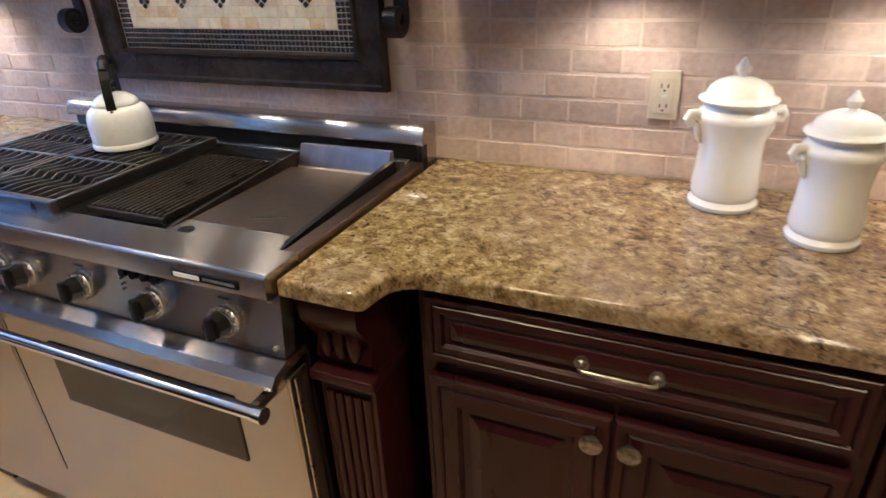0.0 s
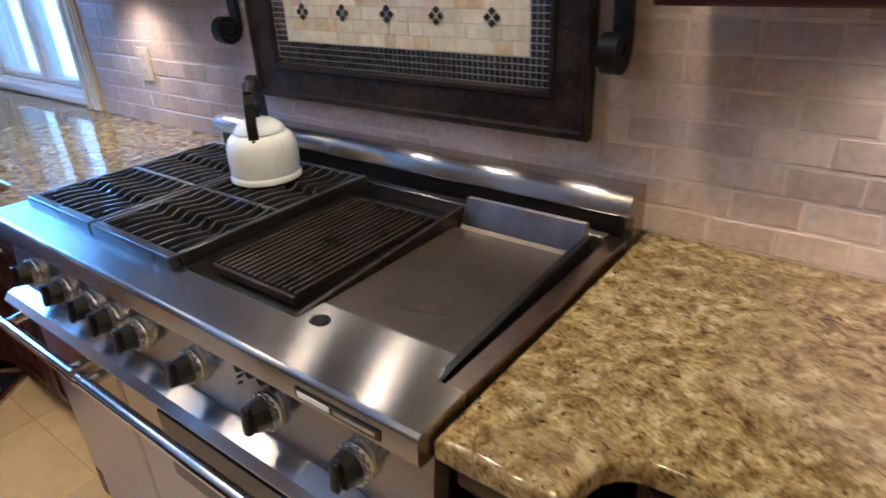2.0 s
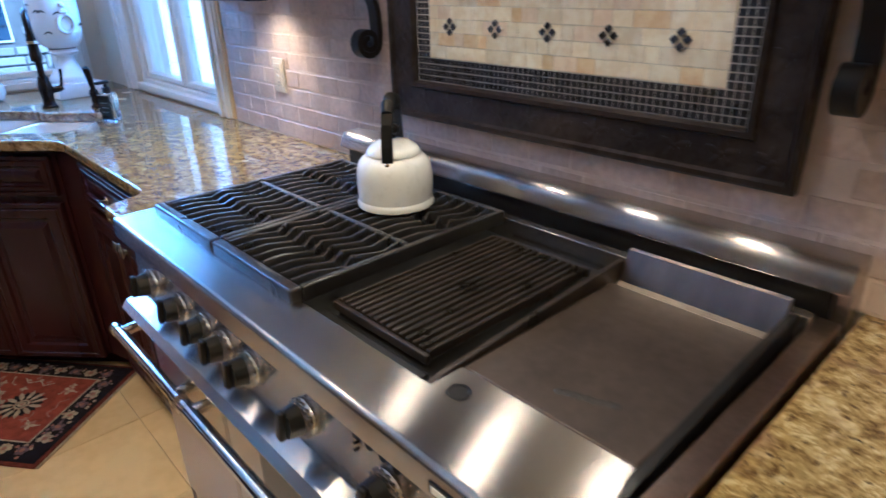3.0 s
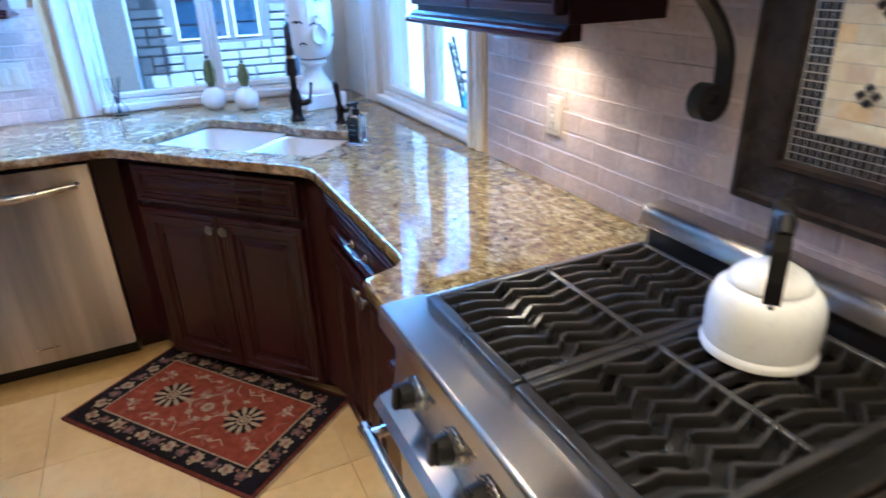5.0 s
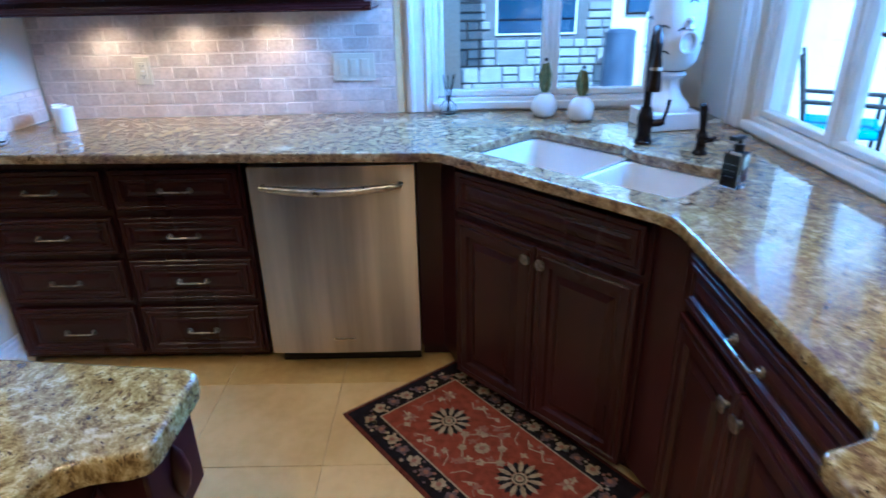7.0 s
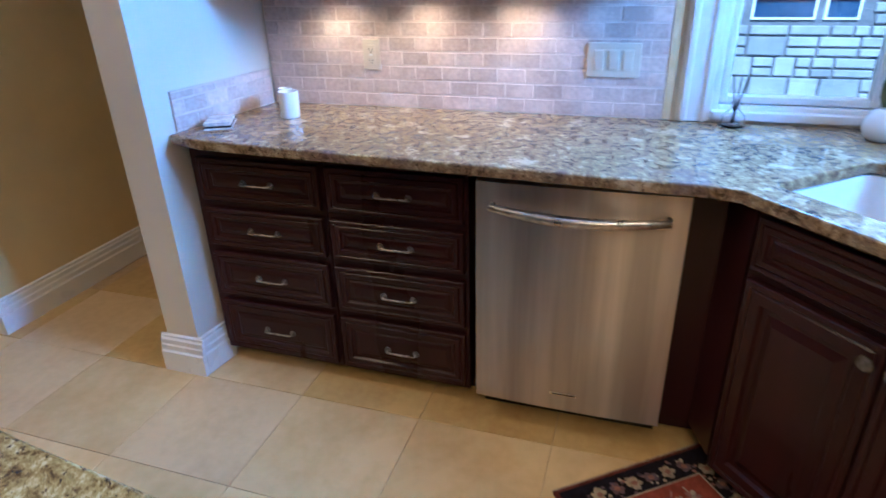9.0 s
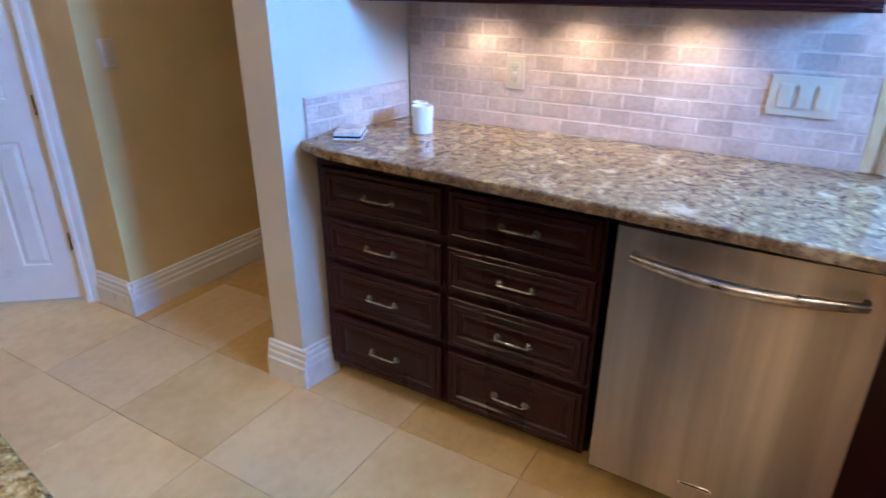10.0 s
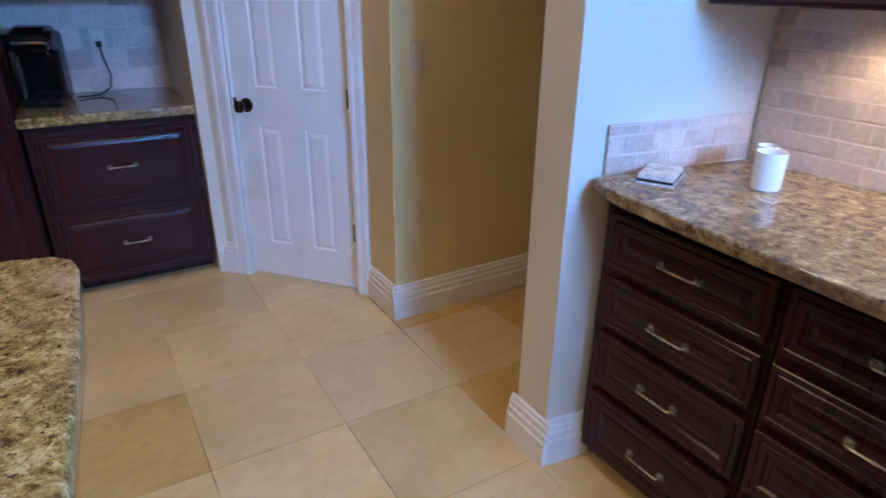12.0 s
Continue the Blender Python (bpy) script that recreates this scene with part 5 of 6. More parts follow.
SF = 0.0115
wall_plate("outlet", pose(-1.851, YN - SF, 1.105), 0.062, 0.100, "outlet", "ivory electrical outlet on the stone splashback")
wall_plate("outlet", pose(0.192, YN - SF, 1.090), 0.056, 0.095, "outlet", "ivory safety outlet on the stone splashback")
wall_plate("outlet", pose(XW + SF, -0.316, 1.110, 0, 0, 90), 0.068, 0.110, "outlet", "ivory electrical outlet on the stone splashback")
wall_plate("light_switch", pose(XW + SF, 0.544, 1.108, 0, 0, 90), 0.172, 0.110, "switch", "ivory triple rocker switch on the stone splashback")
wall_plate("light_switch", pose(-3.134, -1.8715, 1.123, 0, 0, 180), 0.068, 0.112, "switch", "ivory rocker switch on the ochre wall")

# ---- pantry door ----
dr = thing("door_1", "closed white panelled pantry door with a dark knob", "door", dm, kind="structure")
X0, X1 = -0.030, 0.556
leaf = B()
ps = [(0.088, 0.188, 0.205, 0.762), (0.325, 0.188, 0.448, 0.762), (0.088, 0.938, 0.205, 1.90), (0.325, 0.938, 0.448, 1.90)]
xs = [X0 + 0.003, 0.088, 0.205, 0.325, 0.448, X1 - 0.003]
zs = [0.012, 0.188, 0.762, 0.938, 1.90, 2.04]
for i in range(5):
    for k in range(5):
        if i in (1, 3) and k in (1, 3):
            continue
        v = [leaf.verts.new(c) for c in ((xs[i], 0.02, zs[k]), (xs[i + 1], 0.02, zs[k]), (xs[i + 1], 0.02, zs[k + 1]), (xs[i], 0.02, zs[k + 1]))]
        leaf.faces.new(v)
bmesh.ops.remove_doubles(leaf, verts=leaf.verts, dist=0.0005)
bx(leaf, xs[0], 0.026, zs[0], xs[-1], 0.055, zs[-1])
for x in (xs[0], xs[-1]):
    leaf.faces.new([leaf.verts.new(c) for c in ((x, 0.02, zs[0]), (x, 0.027, zs[0]), (x, 0.027, zs[-1]), (x, 0.02, zs[-1]))])
lf = part("leaf", leaf, WHITE, dr, smooth=False)
for a, b, c, d in ps:
    part("panel", rings(B(), a, b, c, d, [(0, 0.0), (0.006, -0.005), (0.012, -0.0055), (0.030, 0.0)], y=0.0202), WHITE, lf, smooth=False)
jb = B()
bx(jb, X0 - 0.018, 0.004, 0.0, X0 - 0.001, 0.09, 2.055)
bx(jb, X1 + 0.001, 0.004, 0.0, X1 + 0.018, 0.09, 2.055)
bx(jb, X0 - 0.018, 0.004, 2.043, X1 + 0.018, 0.09, 2.056)
part("jamb", jb, WHITE, dr, smooth=False)
for x0, x1 in ((X0 - 0.094, X0 - 0.010), (X1 + 0.010, X1 + 0.078)):
    cs = B()
    bx(cs, x0, -0.016, 0.0, x1, -0.001, 2.06, 0.004)
    bx(cs, x0 + 0.006, -0.023, 0.0, x0 + 0.030, -0.015, 2.06, 0.005)
    bx(cs, x1 - 0.022, -0.020, 0.0, x1 - 0.006, -0.015, 2.06, 0.003)
    part("casing", cs, WHITE, dr)
part("casing", bx(B(), X0 - 0.094, -0.018, 2.061, X1 + 0.078, -0.001, 2.14, 0.004), WHITE, dr)
kb = B()
lathe(kb, [(0, 0), (0.032, 0), (0.033, 0.005), (0.026, 0.010), (0.011, 0.012), (0.010, 0.034), (0.018, 0.040), (0.027, 0.050), (0.027, 0.062), (0.018, 0.070), (0, 0.072)], 26)
part("knob", kb, FAUCETM, lf, "dark bronze door knob", at=pose(0.034, 0.02, 0.855, 90))
part("latch_plate", bx(B(), X0 - 0.002, 0.010, 0.82, X0 + 0.010, 0.0195, 0.885), FAUCETM, lf)
for z in (0.30, 0.915, 1.82):
    part("hinge", bx(B(), X1 - 0.010, 0.008, z - 0.042, X1 + 0.006, 0.021, z + 0.042, 0.002), FAUCETM, dr, "dark bronze hinge")

# ---- coffee counter ----
base_cabinet(pose(-1.765, -2.785, 0, 0, 0, 180), 0.68, 0.56, [("drawer", 0.03, 0.435, 0.655, 0.775), ("drawer", 0.03, 0.075, 0.655, 0.405)], "dark mahogany cabinet with two deep drawers", toe=0.055, top=0.80)
tagged(part("worktop", slab(B(), [(-2.449, YS + 0.002), (-1.752, YS + 0.002), (-1.752, -2.762), (-2.449, -2.762)], 0.802, 0.845, 0.010), GRANITE), "speckled granite worktop on the coffee cabinet", "worktop")
tall = thing("tall_cabinet", "tall dark mahogany cabinet beside the coffee counter", "cabinet", pose(-0.95, -2.765, 0, 0, 0, 180))
part("body", bx(B(), 0, 0.002, 0.05, 0.80, 0.60, 2.3, 0.003), WOOD, tall)
part("toe_kick", bx(B(), 0.004, 0.07, 0.001, 0.796, 0.09, 0.05), WOOD, tall)
for x0, x1 in ((0.01, 0.395), (0.405, 0.79)):
    d = part("door", rings(B(), x0, 0.08, x1, 2.25, DOOR), WOOD, tall, smooth=False)
    round_knob(d, x1 - 0.03 if x0 < 0.1 else x0 + 0.03, -0.019, 1.0)
upper_cabinet(pose(-1.765, -2.99, 0, 0, 0, 180), 0.68, 0.40, 1.31, 2.3, 2, "dark mahogany wall cabinet above the coffee counter")
cm = thing("coffee_maker", "black single-serve coffee maker on the granite", "coffee maker", pose(-1.880, -3.10, 0.845, 0, 0, 168) @ Matrix.Diagonal((1.08, 1.0, 1.06, 1)))
part("tower", bx(B(), -0.075, 0.0, 0.0, 0.075, 0.15, 0.27, 0.02, 3), GLOSSBLACK, cm)
hdp = B()
prof = [(0.13, 0.20), (-0.10, 0.205), (-0.125, 0.225), (-0.120, 0.275), (-0.09, 0.305), (-0.02, 0.322), (0.07, 0.318), (0.13, 0.295)]
profile_x(hdp, prof, -0.078, 0.078)
bmesh.ops.remove_doubles(hdp, verts=hdp.verts, dist=0.0005)
bmesh.ops.bevel(hdp, geom=list(hdp.edges), offset=0.022, segments=3, affect="EDGES")
part("brew_head", hdp, GLOSSBLACK, cm)
part("lift_handle", tube(B(), [(-0.06, -0.10, 0.255), (-0.05, -0.138, 0.262), (0.05, -0.138, 0.262), (0.06, -0.10, 0.255)], 0.008, 12), CHROME, cm)
part("drip_tray", bx(B(), -0.07, -0.13, 0.0, 0.07, 0.0, 0.035, 0.008), BLACK, cm)
part("water_tank", bx(B(), -0.135, 0.0, 0.01, -0.080, 0.17, 0.27, 0.015, 3), CLEAR, cm)
part("tank_lid", bx(B(), -0.136, -0.001, 0.271, -0.079, 0.171, 0.285, 0.004), BLACK, cm)
wall_plate("outlet", pose(-2.14, YS + 0.0115, 1.09, 0, 0, 180), 0.068, 0.11, "outlet", "ivory outlet behind the coffee maker")
cord = thing("power_cord", "black power cord plugged in behind the coffee maker", "cord")
part("plug", bx(B(), -2.153, YS + 0.02, 1.06, -2.127, YS + 0.05, 1.09, 0.004), BLACK, cord)
part("cable", tube(B(), [(-2.14, -3.352, 1.06), (-2.15, -3.33, 1.0), (-2.165, -3.31, 0.93), (-2.15, -3.27, 0.875), (-2.10, -3.22, 0.852), (-2.03, -3.19, 0.851), (-2.0, -3.17, 0.855)], 0.0045, 8), BLACK, cord)

# ---- island ----
isl = thing("kitchen_island", "dark mahogany kitchen island with a corner post", "island")
part("body", bx(B(), -1.775, -0.90, 0.10, 0.35, 0.36, 0.876, 0.003), WOOD, isl)
part("toe_kick", bx(B(), -1.70, -0.84, 0.001, 0.30, 0.30, 0.10), WOOD, isl)
for y0 in (-0.86, -0.45, -0.04):
    part("end_panel", rings(B(), 0.0, 0.13, 0.39, 0.85, DOOR), WOOD, isl, smooth=False, at=pose(-1.775, y0 + 0.39, 0, 0, 0, -90))
for x0 in (-1.60, -1.10, -0.60, -0.10):
    part("door", rings(B(), 0.0, 0.13, 0.44, 0.85, DOOR), WOOD, isl, smooth=False, at=pose(x0 + 0.44, 0.36, 0, 0, 0, 180))
for px, py in ((-1.695, 0.450), (-1.76, -0.88)):
    po = part("post", lathe(B(), [(0, 0.0), (0.066, 0.0), (0.066, 0.10), (0.050, 0.12), (0.044, 0.16), (0.052, 0.40), (0.058, 0.62), (0.046, 0.66), (0.060, 0.69), (0.056, 0.72), (0, 0.72)], 26, (px, py, 0)), WOOD, isl)
    part("post_block", bx(B(), px - 0.075, py - 0.065, 0.72, px + 0.075, py + 0.065, 0.876, 0.006), WOOD, po)
    for s in range(4):
        part("carved_leaf", lathe(B(), [(0, -0.05), (0.012, -0.03), (0.018, 0), (0.012, 0.03), (0, 0.05)], 10, (px + (0.076 if s == 0 else -0.076 if s == 1 else 0.0), py + (0.066 if s == 2 else -0.066 if s == 3 else 0), 0.80)), WOOD, po)
io = [(0.40, -0.96), (0.40, 0.415), (-1.50, 0.415)] + arc(-1.515, 0.490, 0.075, 270, 186, 7) + [(-1.594, 0.515), (-1.604, 0.533)]
io = io + [(-1.625, 0.539), (-1.752, 0.541), (-1.768, 0.537), (-1.777, 0.524), (-1.800, 0.330), (-1.838, 0.0), (-1.882, -0.30), (-1.908, -0.60), (-1.918, -0.87), (-1.910, -0.915), (-1.885, -0.945), (-1.82, -0.965), (-1.70, -0.97)]
ph = rounded([(-1.79, -0.72), (-1.79, -0.42), (-1.45, -0.42), (-1.45, -0.72)], 0.09)
tagged(part("worktop", slab(B(), io, 0.878, 0.92, 0.008, [ph]), GRANITE), "polished speckled granite worktop on the island", "worktop")
ps2 = thing("prep_sink", "small stainless steel prep sink in the island", "sink")
bw = B()
loops = []
for k, z in ((1.05, 0.8775), (0.99, 0.876), (0.95, 0.78), (0.8, 0.755)):
    loops.append([bw.verts.new((-1.62 + (x + 1.62) * k, -0.57 + (y + 0.57) * k, z)) for x, y in ph])
for a, b in zip(loops, loops[1:]):
    for i in range(len(a)):
        j = (i + 1) % len(a)
        bw.faces.new((a[i], a[j], b[j], b[i]))
bw.faces.new(loops[-1])
part("bowl", bw, STEEL, ps2)
part("drain", lathe(B(), [(0, 0.758), (0.03, 0.758), (0.04, 0.761), (0.045, 0.756)], 20, (-1.62, -0.57, 0)), CHROME, ps2)

# ---- rug ----
RED = mat("rug_red", (0.25, 0.058, 0.032), (0.165, 0.037, 0.022), 40, 0.9, bump=0.9, bump_scale=500, fine=0.6, spec=0.1)
NAVY = mat("rug_navy", (0.013, 0.012, 0.020), (0.007, 0.006, 0.011), 40, 0.9, bump=0.9, bump_scale=500, fine=0.6, spec=0.1)
CREAM = mat("rug_cream", (0.42, 0.35, 0.23), (0.27, 0.21, 0.13), 60, 0.9, bump=0.9, bump_scale=500, fine=0.6, spec=0.1)
ROSE = mat("rug_rose", (0.30, 0.15, 0.10), (0.20, 0.10, 0.07), 60, 0.9, bump=0.9, bump_scale=500, fine=0.6, spec=0.1)
MAUVE = mat("rug_mauve", (0.15, 0.10, 0.105), (0.10, 0.065, 0.07), 60, 0.9, bump=0.9, bump_scale=500, fine=0.6, spec=0.1)
rug = thing("rug", "small red oriental rug with a navy floral border", "rug", pose(-2.603, 1.012, 0.001, 0, 0, 38))
HL, HW = 0.452, 0.268
RUGEDGE = mat("rug_edge", (0.13, 0.035, 0.024), (0.075, 0.020, 0.015), 40, 0.9, bump=0.9, bump_scale=500, fine=0.6, spec=0.1)
part("base", bx(B(), -HL, -HW, 0, HL, HW, 0.009, 0.003), RUGEDGE, rug, "dark red woven edge")
part("border", bx(B(), -HL + 0.013, -HW + 0.013, 0.0088, HL - 0.013, HW - 0.013, 0.0102), NAVY, rug, "navy border")
FLX, FLY = HL - 0.105, HW - 0.100
part("guard_line", bx(B(), -FLX - 0.006, -FLY - 0.006, 0.0100, FLX + 0.006, FLY + 0.006, 0.0108), CREAM, rug)
part("field", bx(B(), -FLX, -FLY, 0.0106, FLX, FLY, 0.0114), RED, rug, "brick red field")
part("fringe", bx(B(), -HL - 0.008, -HW + 0.004, 0.0005, -HL + 0.001, HW - 0.004, 0.004), CREAM, rug)
part("fringe", bx(B(), HL - 0.001, -HW + 0.004, 0.0005, HL + 0.008, HW - 0.004, 0.004), CREAM, rug)


def petal(bm, x, y, a, length, width, z, r0=0.0):
    c, s = math.cos(a), math.sin(a)
    ptl = [(r0, 0), (r0 + length * 0.3, width * 0.5), (r0 + length * 0.7, width * 0.55), (r0 + length, 0), (r0 + length * 0.7, -width * 0.55), (r0 + length * 0.3, -width * 0.5)]
    bm.faces.new([bm.verts.new((x + u * c - v * s, y + u * s + v * c, z)) for u, v in ptl])


def disc(bm, x, y, r, z, n=14):
    bm.faces.new([bm.verts.new((x + r * math.cos(2 * math.pi * i / n), y + r * math.sin(2 * math.pi * i / n), z)) for i in range(n)])


def squiggle(bm, pts, w, z):
    pts = [Vector(q) for q in pts]
    for a, b in zip(pts, pts[1:]):
        d = (b - a).normalized()
        nn = Vector((-d.y, d.x)) * w / 2
        bm.faces.new([bm.verts.new((*q, z)) for q in (a - nn, b - nn, b + nn, a + nn)])


pc, pr, pm, pn2 = B(), B(), B(), B()
ZP = 0.0118
for sx in (-1, 1):
    mx, my = sx * 0.175, sx * 0.0
    for i in range(11):
        a = 2 * math.pi * i / 11
        petal(pn2, mx, my, a + math.pi / 11, 0.052, 0.022, ZP - 0.0001, 0.022)
        petal(pc, mx, my, a, 0.056, 0.015, ZP + 0.0003, 0.024)
    disc(pc, mx, my, 0.026, ZP + 0.0005); disc(pn2, mx, my, 0.019, ZP + 0.0007); disc(pc, mx, my, 0.015, ZP + 0.0009); disc(pr, mx, my, 0.006, ZP + 0.0011)
for i in range(10):
    petal(pc, 0, 0, 2 * math.pi * i / 10, 0.022, 0.014, ZP, 0.006)
disc(pr, 0, 0, 0.010, ZP + 0.0004)
for sx in (-1, 1):
    for sy in (-1, 1):
        squiggle(pc, [(0.0, sy * 0.085), (sx * 0.045, sy * 0.048), (sx * 0.085, 0)], 0.006, ZP)
        for fx, fy2 in ((0.045, 0.048), (0.088, 0.0), (0.0, 0.088)):
            for i in range(5):
                petal(pc if fx else pr, sx * fx, sy * fy2, 2 * math.pi * i / 5 + sx, 0.017, 0.012, ZP + 0.0003 + 0.0002 * (sx > 0) + 0.0004 * (sy > 0))
        squiggle(pc, [(sx * 0.07, sy * 0.145), (sx * 0.10, sy * 0.118), (sx * 0.14, sy * 0.135), (sx * 0.17, sy * 0.110), (sx * 0.20, sy * 0.13)], 0.005, ZP)
        for q in range(4):
            petal(pr if q % 2 else pc, sx * (0.08 + 0.035 * q), sy * (0.132 + 0.008 * (q % 2)), q * 1.3 * sx, 0.024, 0.013, ZP + 0.0003)
        for q in range(5):
            petal(pr if q % 2 else pc, sx * 0.285, sy * 0.095, q * 1.25, 0.026, 0.014, ZP + 0.0002)
        squiggle(pc, [(sx * 0.26, sy * 0.07), (sx * 0.285, sy * 0.095), (sx * 0.325, sy * 0.09)], 0.005, ZP)
        squiggle(pr, [(sx * 0.31, 0.0), (sx * 0.30, sy * 0.03), (sx * 0.325, sy * 0.05)], 0.006, ZP)
        squiggle(pc, [(sx * 0.02, sy * 0.15), (sx * 0.04, sy * 0.11), (sx * 0.065, sy * 0.10)], 0.004, ZP)
random.seed(19)
for k in range(34):
    x, y = (random.random() - 0.5) * 2 * (FLX - 0.03), (random.random() - 0.5) * 2 * (FLY - 0.025)
    if min(math.hypot(x - 0.175, y), math.hypot(x + 0.175, y)) < 0.095 or math.hypot(x, y) < 0.035:
        continue
    a0 = random.random() * 6.28
    for i in range(4):
        petal(pr if k % 3 else pc, x, y, a0 + 1.57 * i, 0.013 + 0.006 * random.random(), 0.009, ZP + 0.0012 + 0.00004 * k)
    if k % 2:
        squiggle(pr, [(x, y), (x + 0.022 * math.cos(a0 + 0.8), y + 0.022 * math.sin(a0 + 0.8)), (x + 0.042 * math.cos(a0 + 1.3), y + 0.042 * math.sin(a0 + 1.3))], 0.0045, ZP + 0.0010 + 0.00004 * k)
random.seed(8)
per = []
bxm, bym = HL - 0.063, HW - 0.061
nlong, nshort = 12, 7
for i in range(nlong):
    for s in (-1, 1):
        per.append((-bxm + (i + 0.5) * 2 * bxm / nlong, s * bym))
for i in range(nshort - 1):
    for s in (-1, 1):
        per.append((s * bxm, -bym + (i + 1) * 2 * bym / nshort))
for k, (x, y) in enumerate(per):
    big = k % 4 < 2
    n = 7 if big else 5
    for i in range(n):
        a = 2 * math.pi * i / n + random.random()
        petal(pc if big else pm, x, y, a, 0.027 if big else 0.024, 0.016, 0.0106 + 0.0003 * (i % 3))
    disc(pr, x, y, 0.009, 0.0116)
    for i in range(8):
        ox2, oy2 = (random.random() - 0.5) * 0.075, (random.random() - 0.5) * 0.07
        xx, yy = x + ox2, y + oy2
        if FLX + 0.01 < abs(xx) < HL - 0.03 and abs(yy) < HW - 0.03 or FLY + 0.01 < abs(yy) < HW - 0.03 and abs(xx) < HL - 0.03:
            disc(random.choice((pc, pm, pr)), xx, yy, 0.004 + 0.004 * random.random(), 0.0104, 7)
for bmx, mt, nm in ((pc, CREAM, "cream_pattern"), (pr, ROSE, "rose_pattern"), (pm, MAUVE, "mauve_pattern"), (pn2, NAVY, "navy_pattern")):
    tagged(part(nm, bmx, mt, rug, smooth=False), kind="stuff")

# ---- outdoors ----
ground = struct("ground", bx(B(), -400, -400, -0.4, 400, 400, -0.15), PATIO, "pale stone patio paving round the house", "ground")
house = thing("neighbour_house", "pale limestone house with dark windows", "house", kind="")
part("wall", bx(B(), -11.5, 1.03, -0.15, -7.56, 2.60, 4.2), STONEG, house)
part("stucco_wall", bx(B(), -11.5, 2.602, -0.15, -7.60, 6.0, 4.2), CEIL, house)
part("roof", prism(B(), [(-12.0, 0.2), (-7.1, 0.2), (-7.1, 6.5), (-12.0, 6.5)], 4.2, 4.4), BRONZE, house)
for y0, y1 in ((1.44, 1.93), (1.99, 2.25)):
    w = part("window", bx(B(), -7.575, y0, 0.88, -7.535, y1, 2.4), WHITE, house)
    part("pane", bx(B(), -7.532, y0 + 0.02, 0.90, -7.528, y1 - 0.02, 2.38), HPANE, w)
    for k in range(3):
        part("shelf_line", bx(B(), -7.527, y0 + 0.02, 1.02 + 0.22 * k, -7.522, y1 - 0.02, 1.035 + 0.22 * k), NAVY, w)
part("door_frame", bx(B(), -7.602, 2.95, -0.14, -7.56, 3.6, 2.0), WHITE, house)
pw = part("picture_window", bx(B(), -7.602, 2.74, 1.05, -7.565, 3.20, 1.9), FAUCETM, house, "dark framed window")
part("pane", bx(B(), -7.563, 2.765, 1.075, -7.558, 3.175, 1.875), HPANE, pw)
random.seed(21)
z = -0.15
while z < 1.9:
    h = random.choice((0.09, 0.13, 0.17, 0.21))
    y = 1.035
    while y < 2.58:
        w = min(random.choice((0.12, 0.17, 0.24, 0.31)), 2.60 - y)
        if w > 0.04 and not (z + h > 0.88 and ((y + w > 1.42 and y < 1.95) or (y + w > 1.97 and y < 2.27))):
            cuts = [(0.0, h)] if h < 0.15 or random.random() < 0.45 else [(0.0, h * 0.46), (h * 0.46, h)]
            for c0, c1 in cuts:
                lay("stone_block", house, STONE, w - 0.020, c1 - c0 - 0.018, 0.06, 0.008, 1 + int(w * 100) + int(c1 * 40), pose(-7.525 - 0.012 * random.random(), y + 0.009, z + c0 + 0.009, 0, 0, 90))
        y += w
    z += h
garage = thing("garage", "grey rendered outbuilding wall beyond the window", "building")
part("wall", bx(B(), -6.9, -2.5, -0.15, -5.0, 1.015, 3.2), MGROUT, garage)
part("roof", prism(B(), [(-7.1, -2.7), (-4.7, -2.7), (-4.7, 1.2), (-7.1, 1.2)], 3.2, 3.32), BRONZE, garage)
PLANTER = mat("blue_grey_glaze", (0.085, 0.10, 0.14), (0.05, 0.06, 0.09), 6, 0.4)
pl = thing("patio_planter", "tall blue-grey planter by the stone house", "planter", pose(-7.1, 2.58, -0.15))
part("pot", lathe(B(), [(0, 0), (0.13, 0), (0.15, 0.2), (0.155, 0.7), (0.14, 1.0), (0.145, 1.08), (0.115, 1.10), (0, 1.04)], 24), PLANTER, pl)


def patio_chair(at):
    c = thing("patio_chair", "dark metal patio armchair with slatted back", "chair", at, "patio chairs")
    for x in (-0.27, 0.27):
        for y in (-0.26, 0.26):
            part("leg", rod(B(), (x, y, 0), (x, y, 0.66 if y < 0 else 0.42), 0.018, n=10), WROUGHT, c)
        part("arm", bx(B(), x - 0.03, -0.30, 0.64, x + 0.03, 0.30, 0.67, 0.008), WROUGHT, c)
    part("seat", bx(B(), -0.27, -0.27, 0.40, 0.27, 0.27, 0.47, 0.02), CUSHION, c)
    for k in range(5):
        part("slat", bx(B(), -0.25, 0.26 + 0.02 * k, 0.54 + 0.09 * k, 0.25, 0.28 + 0.02 * k, 0.58 + 0.09 * k, 0.006), WROUGHT, c)
    for x in (-0.26, 0.26):
        part("back_post", rod(B(), (x, 0.25, 0.42), (x, 0.36, 1.0), 0.016, n=10), WROUGHT, c)
    return c


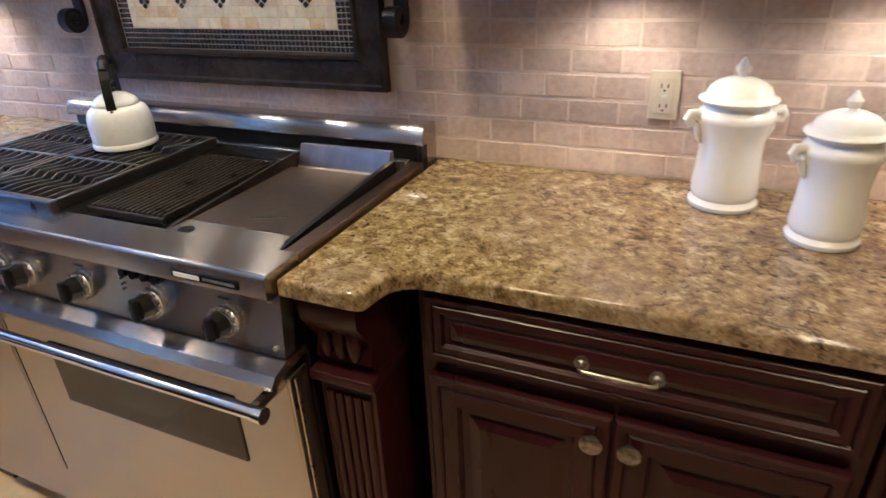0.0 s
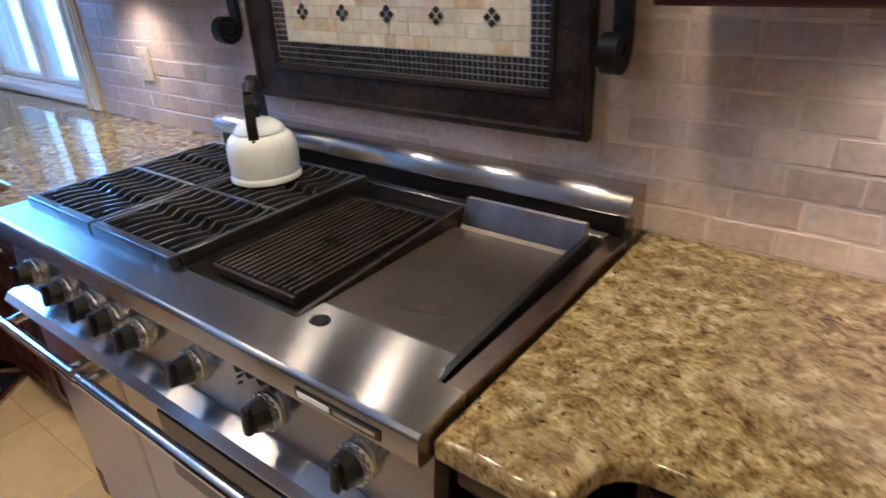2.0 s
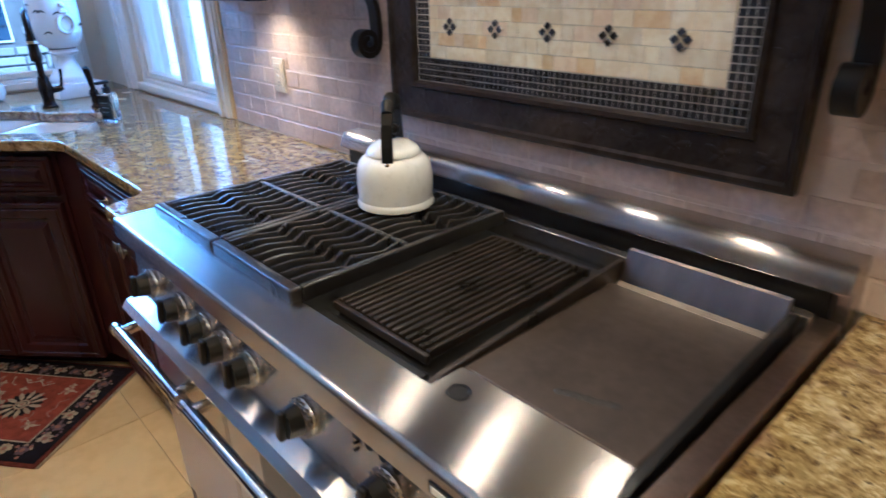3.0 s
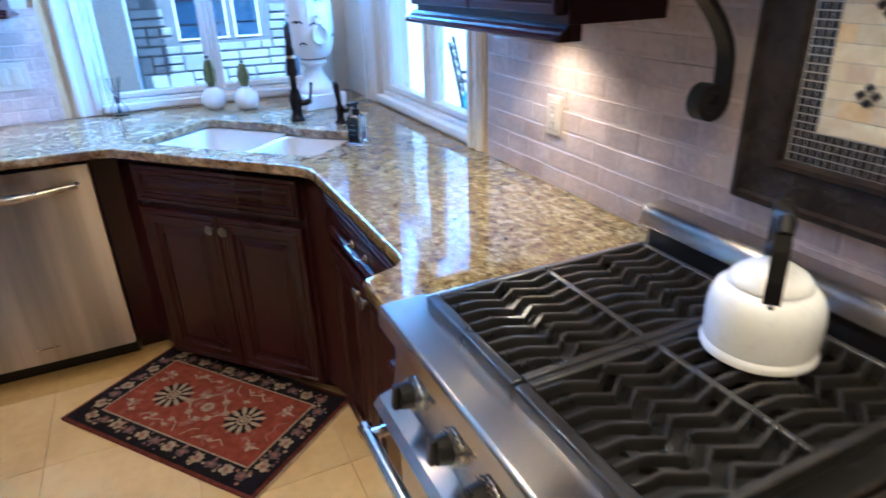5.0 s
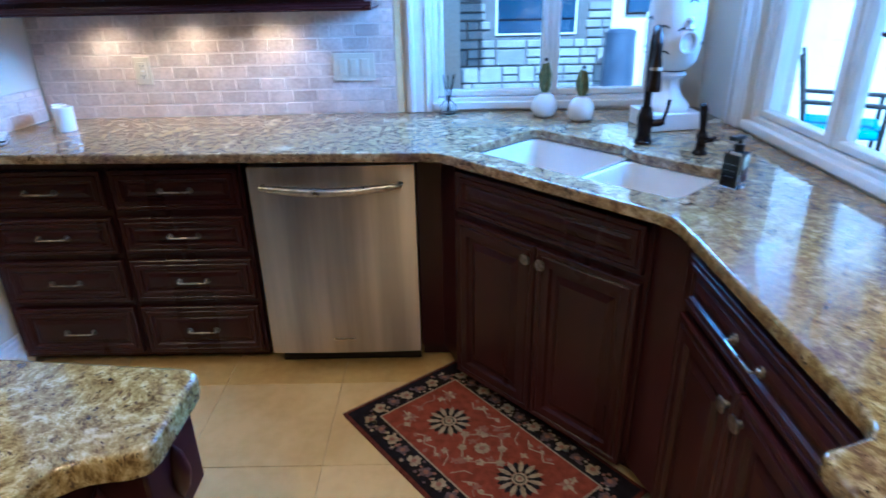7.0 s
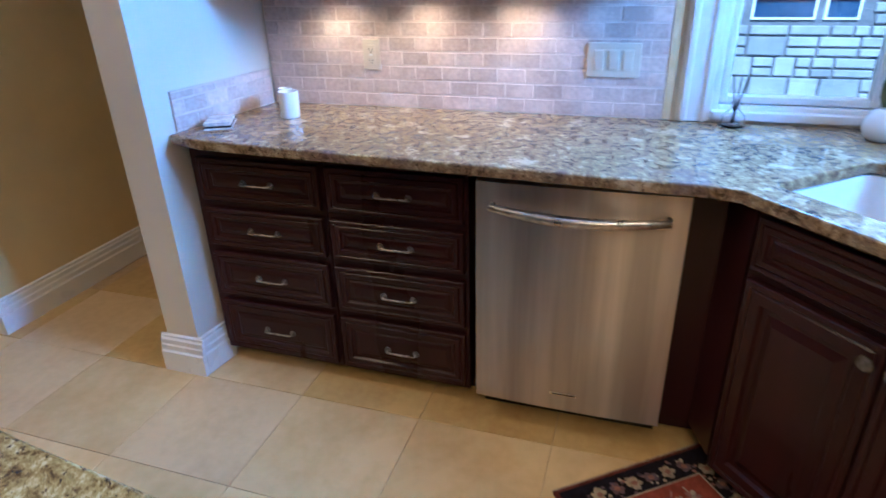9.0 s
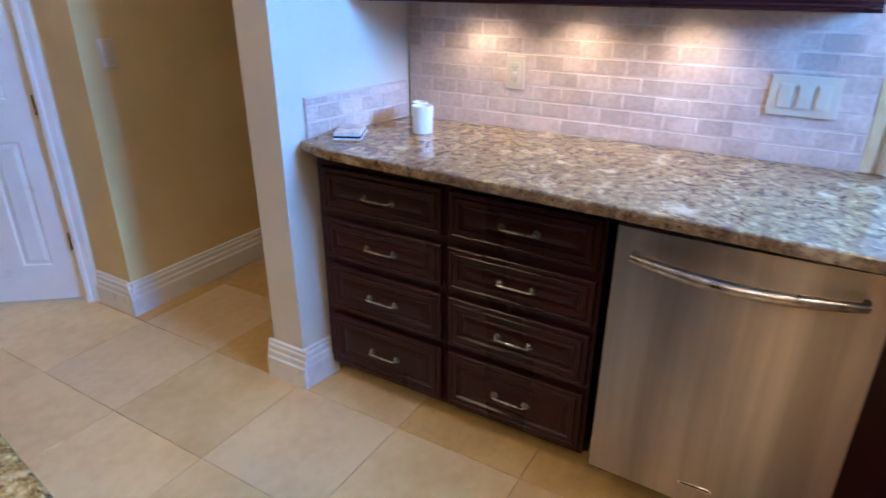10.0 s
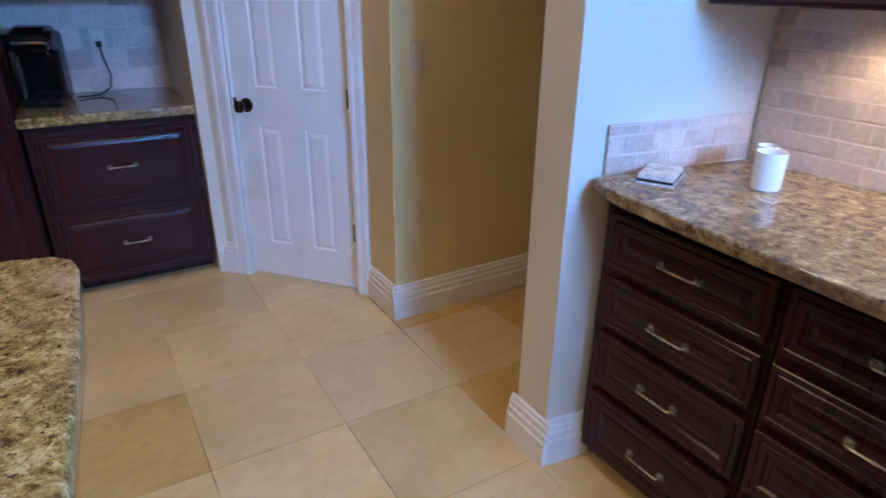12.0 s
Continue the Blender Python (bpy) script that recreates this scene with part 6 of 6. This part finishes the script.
CUSHION = mat("outdoor_cushion", (0.12, 0.30, 0.42), (0.08, 0.22, 0.32), 10, 0.8, bump=0.3)
patio_chair(pose(-5.86, 4.05, -0.15, 0, 0, 150))
patio_chair(pose(-4.75, 4.25, -0.15, 0, 0, 200))
tb = thing("patio_table", "round dark metal patio table", "table", pose(-5.3, 5.35, -0.15))
part("top", lathe(B(), [(0, 0.70), (0.55, 0.70), (0.56, 0.72), (0.55, 0.735), (0, 0.735)], 32), WROUGHT, tb)
part("pedestal", lathe(B(), [(0, 0), (0.25, 0), (0.22, 0.04), (0.05, 0.10), (0.05, 0.70), (0, 0.70)], 20), WROUGHT, tb)

# ---- splashback bricks ----

def splash(parent, m, length, z0, z1, skip=(), seed=1, size=(0.1005, 0.0505)):
    """Tumbled stone bricks in running bond on a wall; local x along it, the room on -y."""
    BP, BH = size
    r = random.Random(seed)
    k = 0
    z = z0
    while z < z1 - 0.012:
        h = min(BH, z1 - z) - 0.0032
        x = 0.0
        first = True
        while x < length - 0.008:
            w = BP
            if first:
                w = BP * (0.5 if k % 2 else 1.0) if r.random() < 0.7 else BP * 0.3
            first = False
            w = min(w, length - x)
            if not any(x + w > a and x < b and z + h > c and z < d for a, b, c, d in skip):
                ww = round(w / 0.004) * 0.004 if w < BP else w
                ww = min(ww, length - x)
                lay("brick", parent, BRICK, ww - 0.0016, h, 0.009, 0.0028, 1 + r.randrange(6), m @ pose(x, -0.0103 - 0.0008 * r.random(), z + 0.0016, 0.4 * (r.random() - 0.5), 0.8 * (r.random() - 0.5), 0.5 * (r.random() - 0.5)))
            x += w
        z += BH
        k += 1


def bed(name, m, length, z0, z1):
    b = B()
    bx(b, 0, -0.0092, z0, length, -0.001, z1)
    bmesh.ops.transform(b, matrix=m, verts=b.verts)
    return b


splash_n = struct("splashback", bed("s", pose(-2.202, YN, 0), 3.32, 0.9205, 1.55), GROUT, "tumbled pinkish stone brick splashback", "splashback")
splash(splash_n, pose(-2.202, YN, 0), 3.32, 0.922, 1.50, [(0.935, 1.772, 1.09, 1.7)], 3)
mW = pose(XW, -0.748, 0, 0, 0, 90)
splash_w = struct("splashback", bed("s", mW, 1.462, 0.9205, 1.36), GROUT, "tumbled pinkish stone brick splashback", "splashback")
splash(splash_w, mW, 1.462, 0.922, 1.36, (), 5)
mG = pose(XW + 0.505, -0.758 - 0.0715, 0, 0, 0, 171.8)
splash_g = struct("splashback", bed("s", mG, 0.488, 0.9205, 1.052), GROUT, "low strip of tumbled stone brick on the wing wall", "splashback")
splash(splash_g, mG, 0.488, 0.922, 1.05, (), 7)
mC = pose(-1.76, YS, 0, 0, 0, 180)
splash_c = struct("splashback", bed("s", mC, 0.68, 0.846, 1.36), GROUT, "tumbled stone brick behind the coffee maker", "splashback")
splash(splash_c, mC, 0.68, 0.848, 1.34, (), 9, (0.152, 0.101))

# ---- floor tiles ----
TX, TY = 0.4425, 0.4535
random.seed(4)
for i in range(-6, 10):
    for k in range(-9, 5):
        x0, y0 = -2.993 + i * TX, 0.491 + k * TY
        if x0 > 0.7 or y0 > 1.5 or y0 + TY < YS - 0.1 or (x0 < -3.6 and (y0 > -0.95 or y0 < -2.0)):
            continue
        stone = random.choice((FLOORT, FLOORT, FLOORT, FLOORT, FLOORT, FLOORP, FLOORP, FLOORP, FLOORO))
        if abs(x0 + 2.108) < 0.1 and abs(y0 + 1.777) < 0.1 or x0 < -3.3 and (i + k) % 2:
            stone = FLOORO
        lay("floor_tile", floor, stone, TX - 0.002, TY - 0.002, 0.006, 0.0012, 0, pose(x0 + 0.0015, y0 + 0.0015, -0.0006 * random.random(), -90))
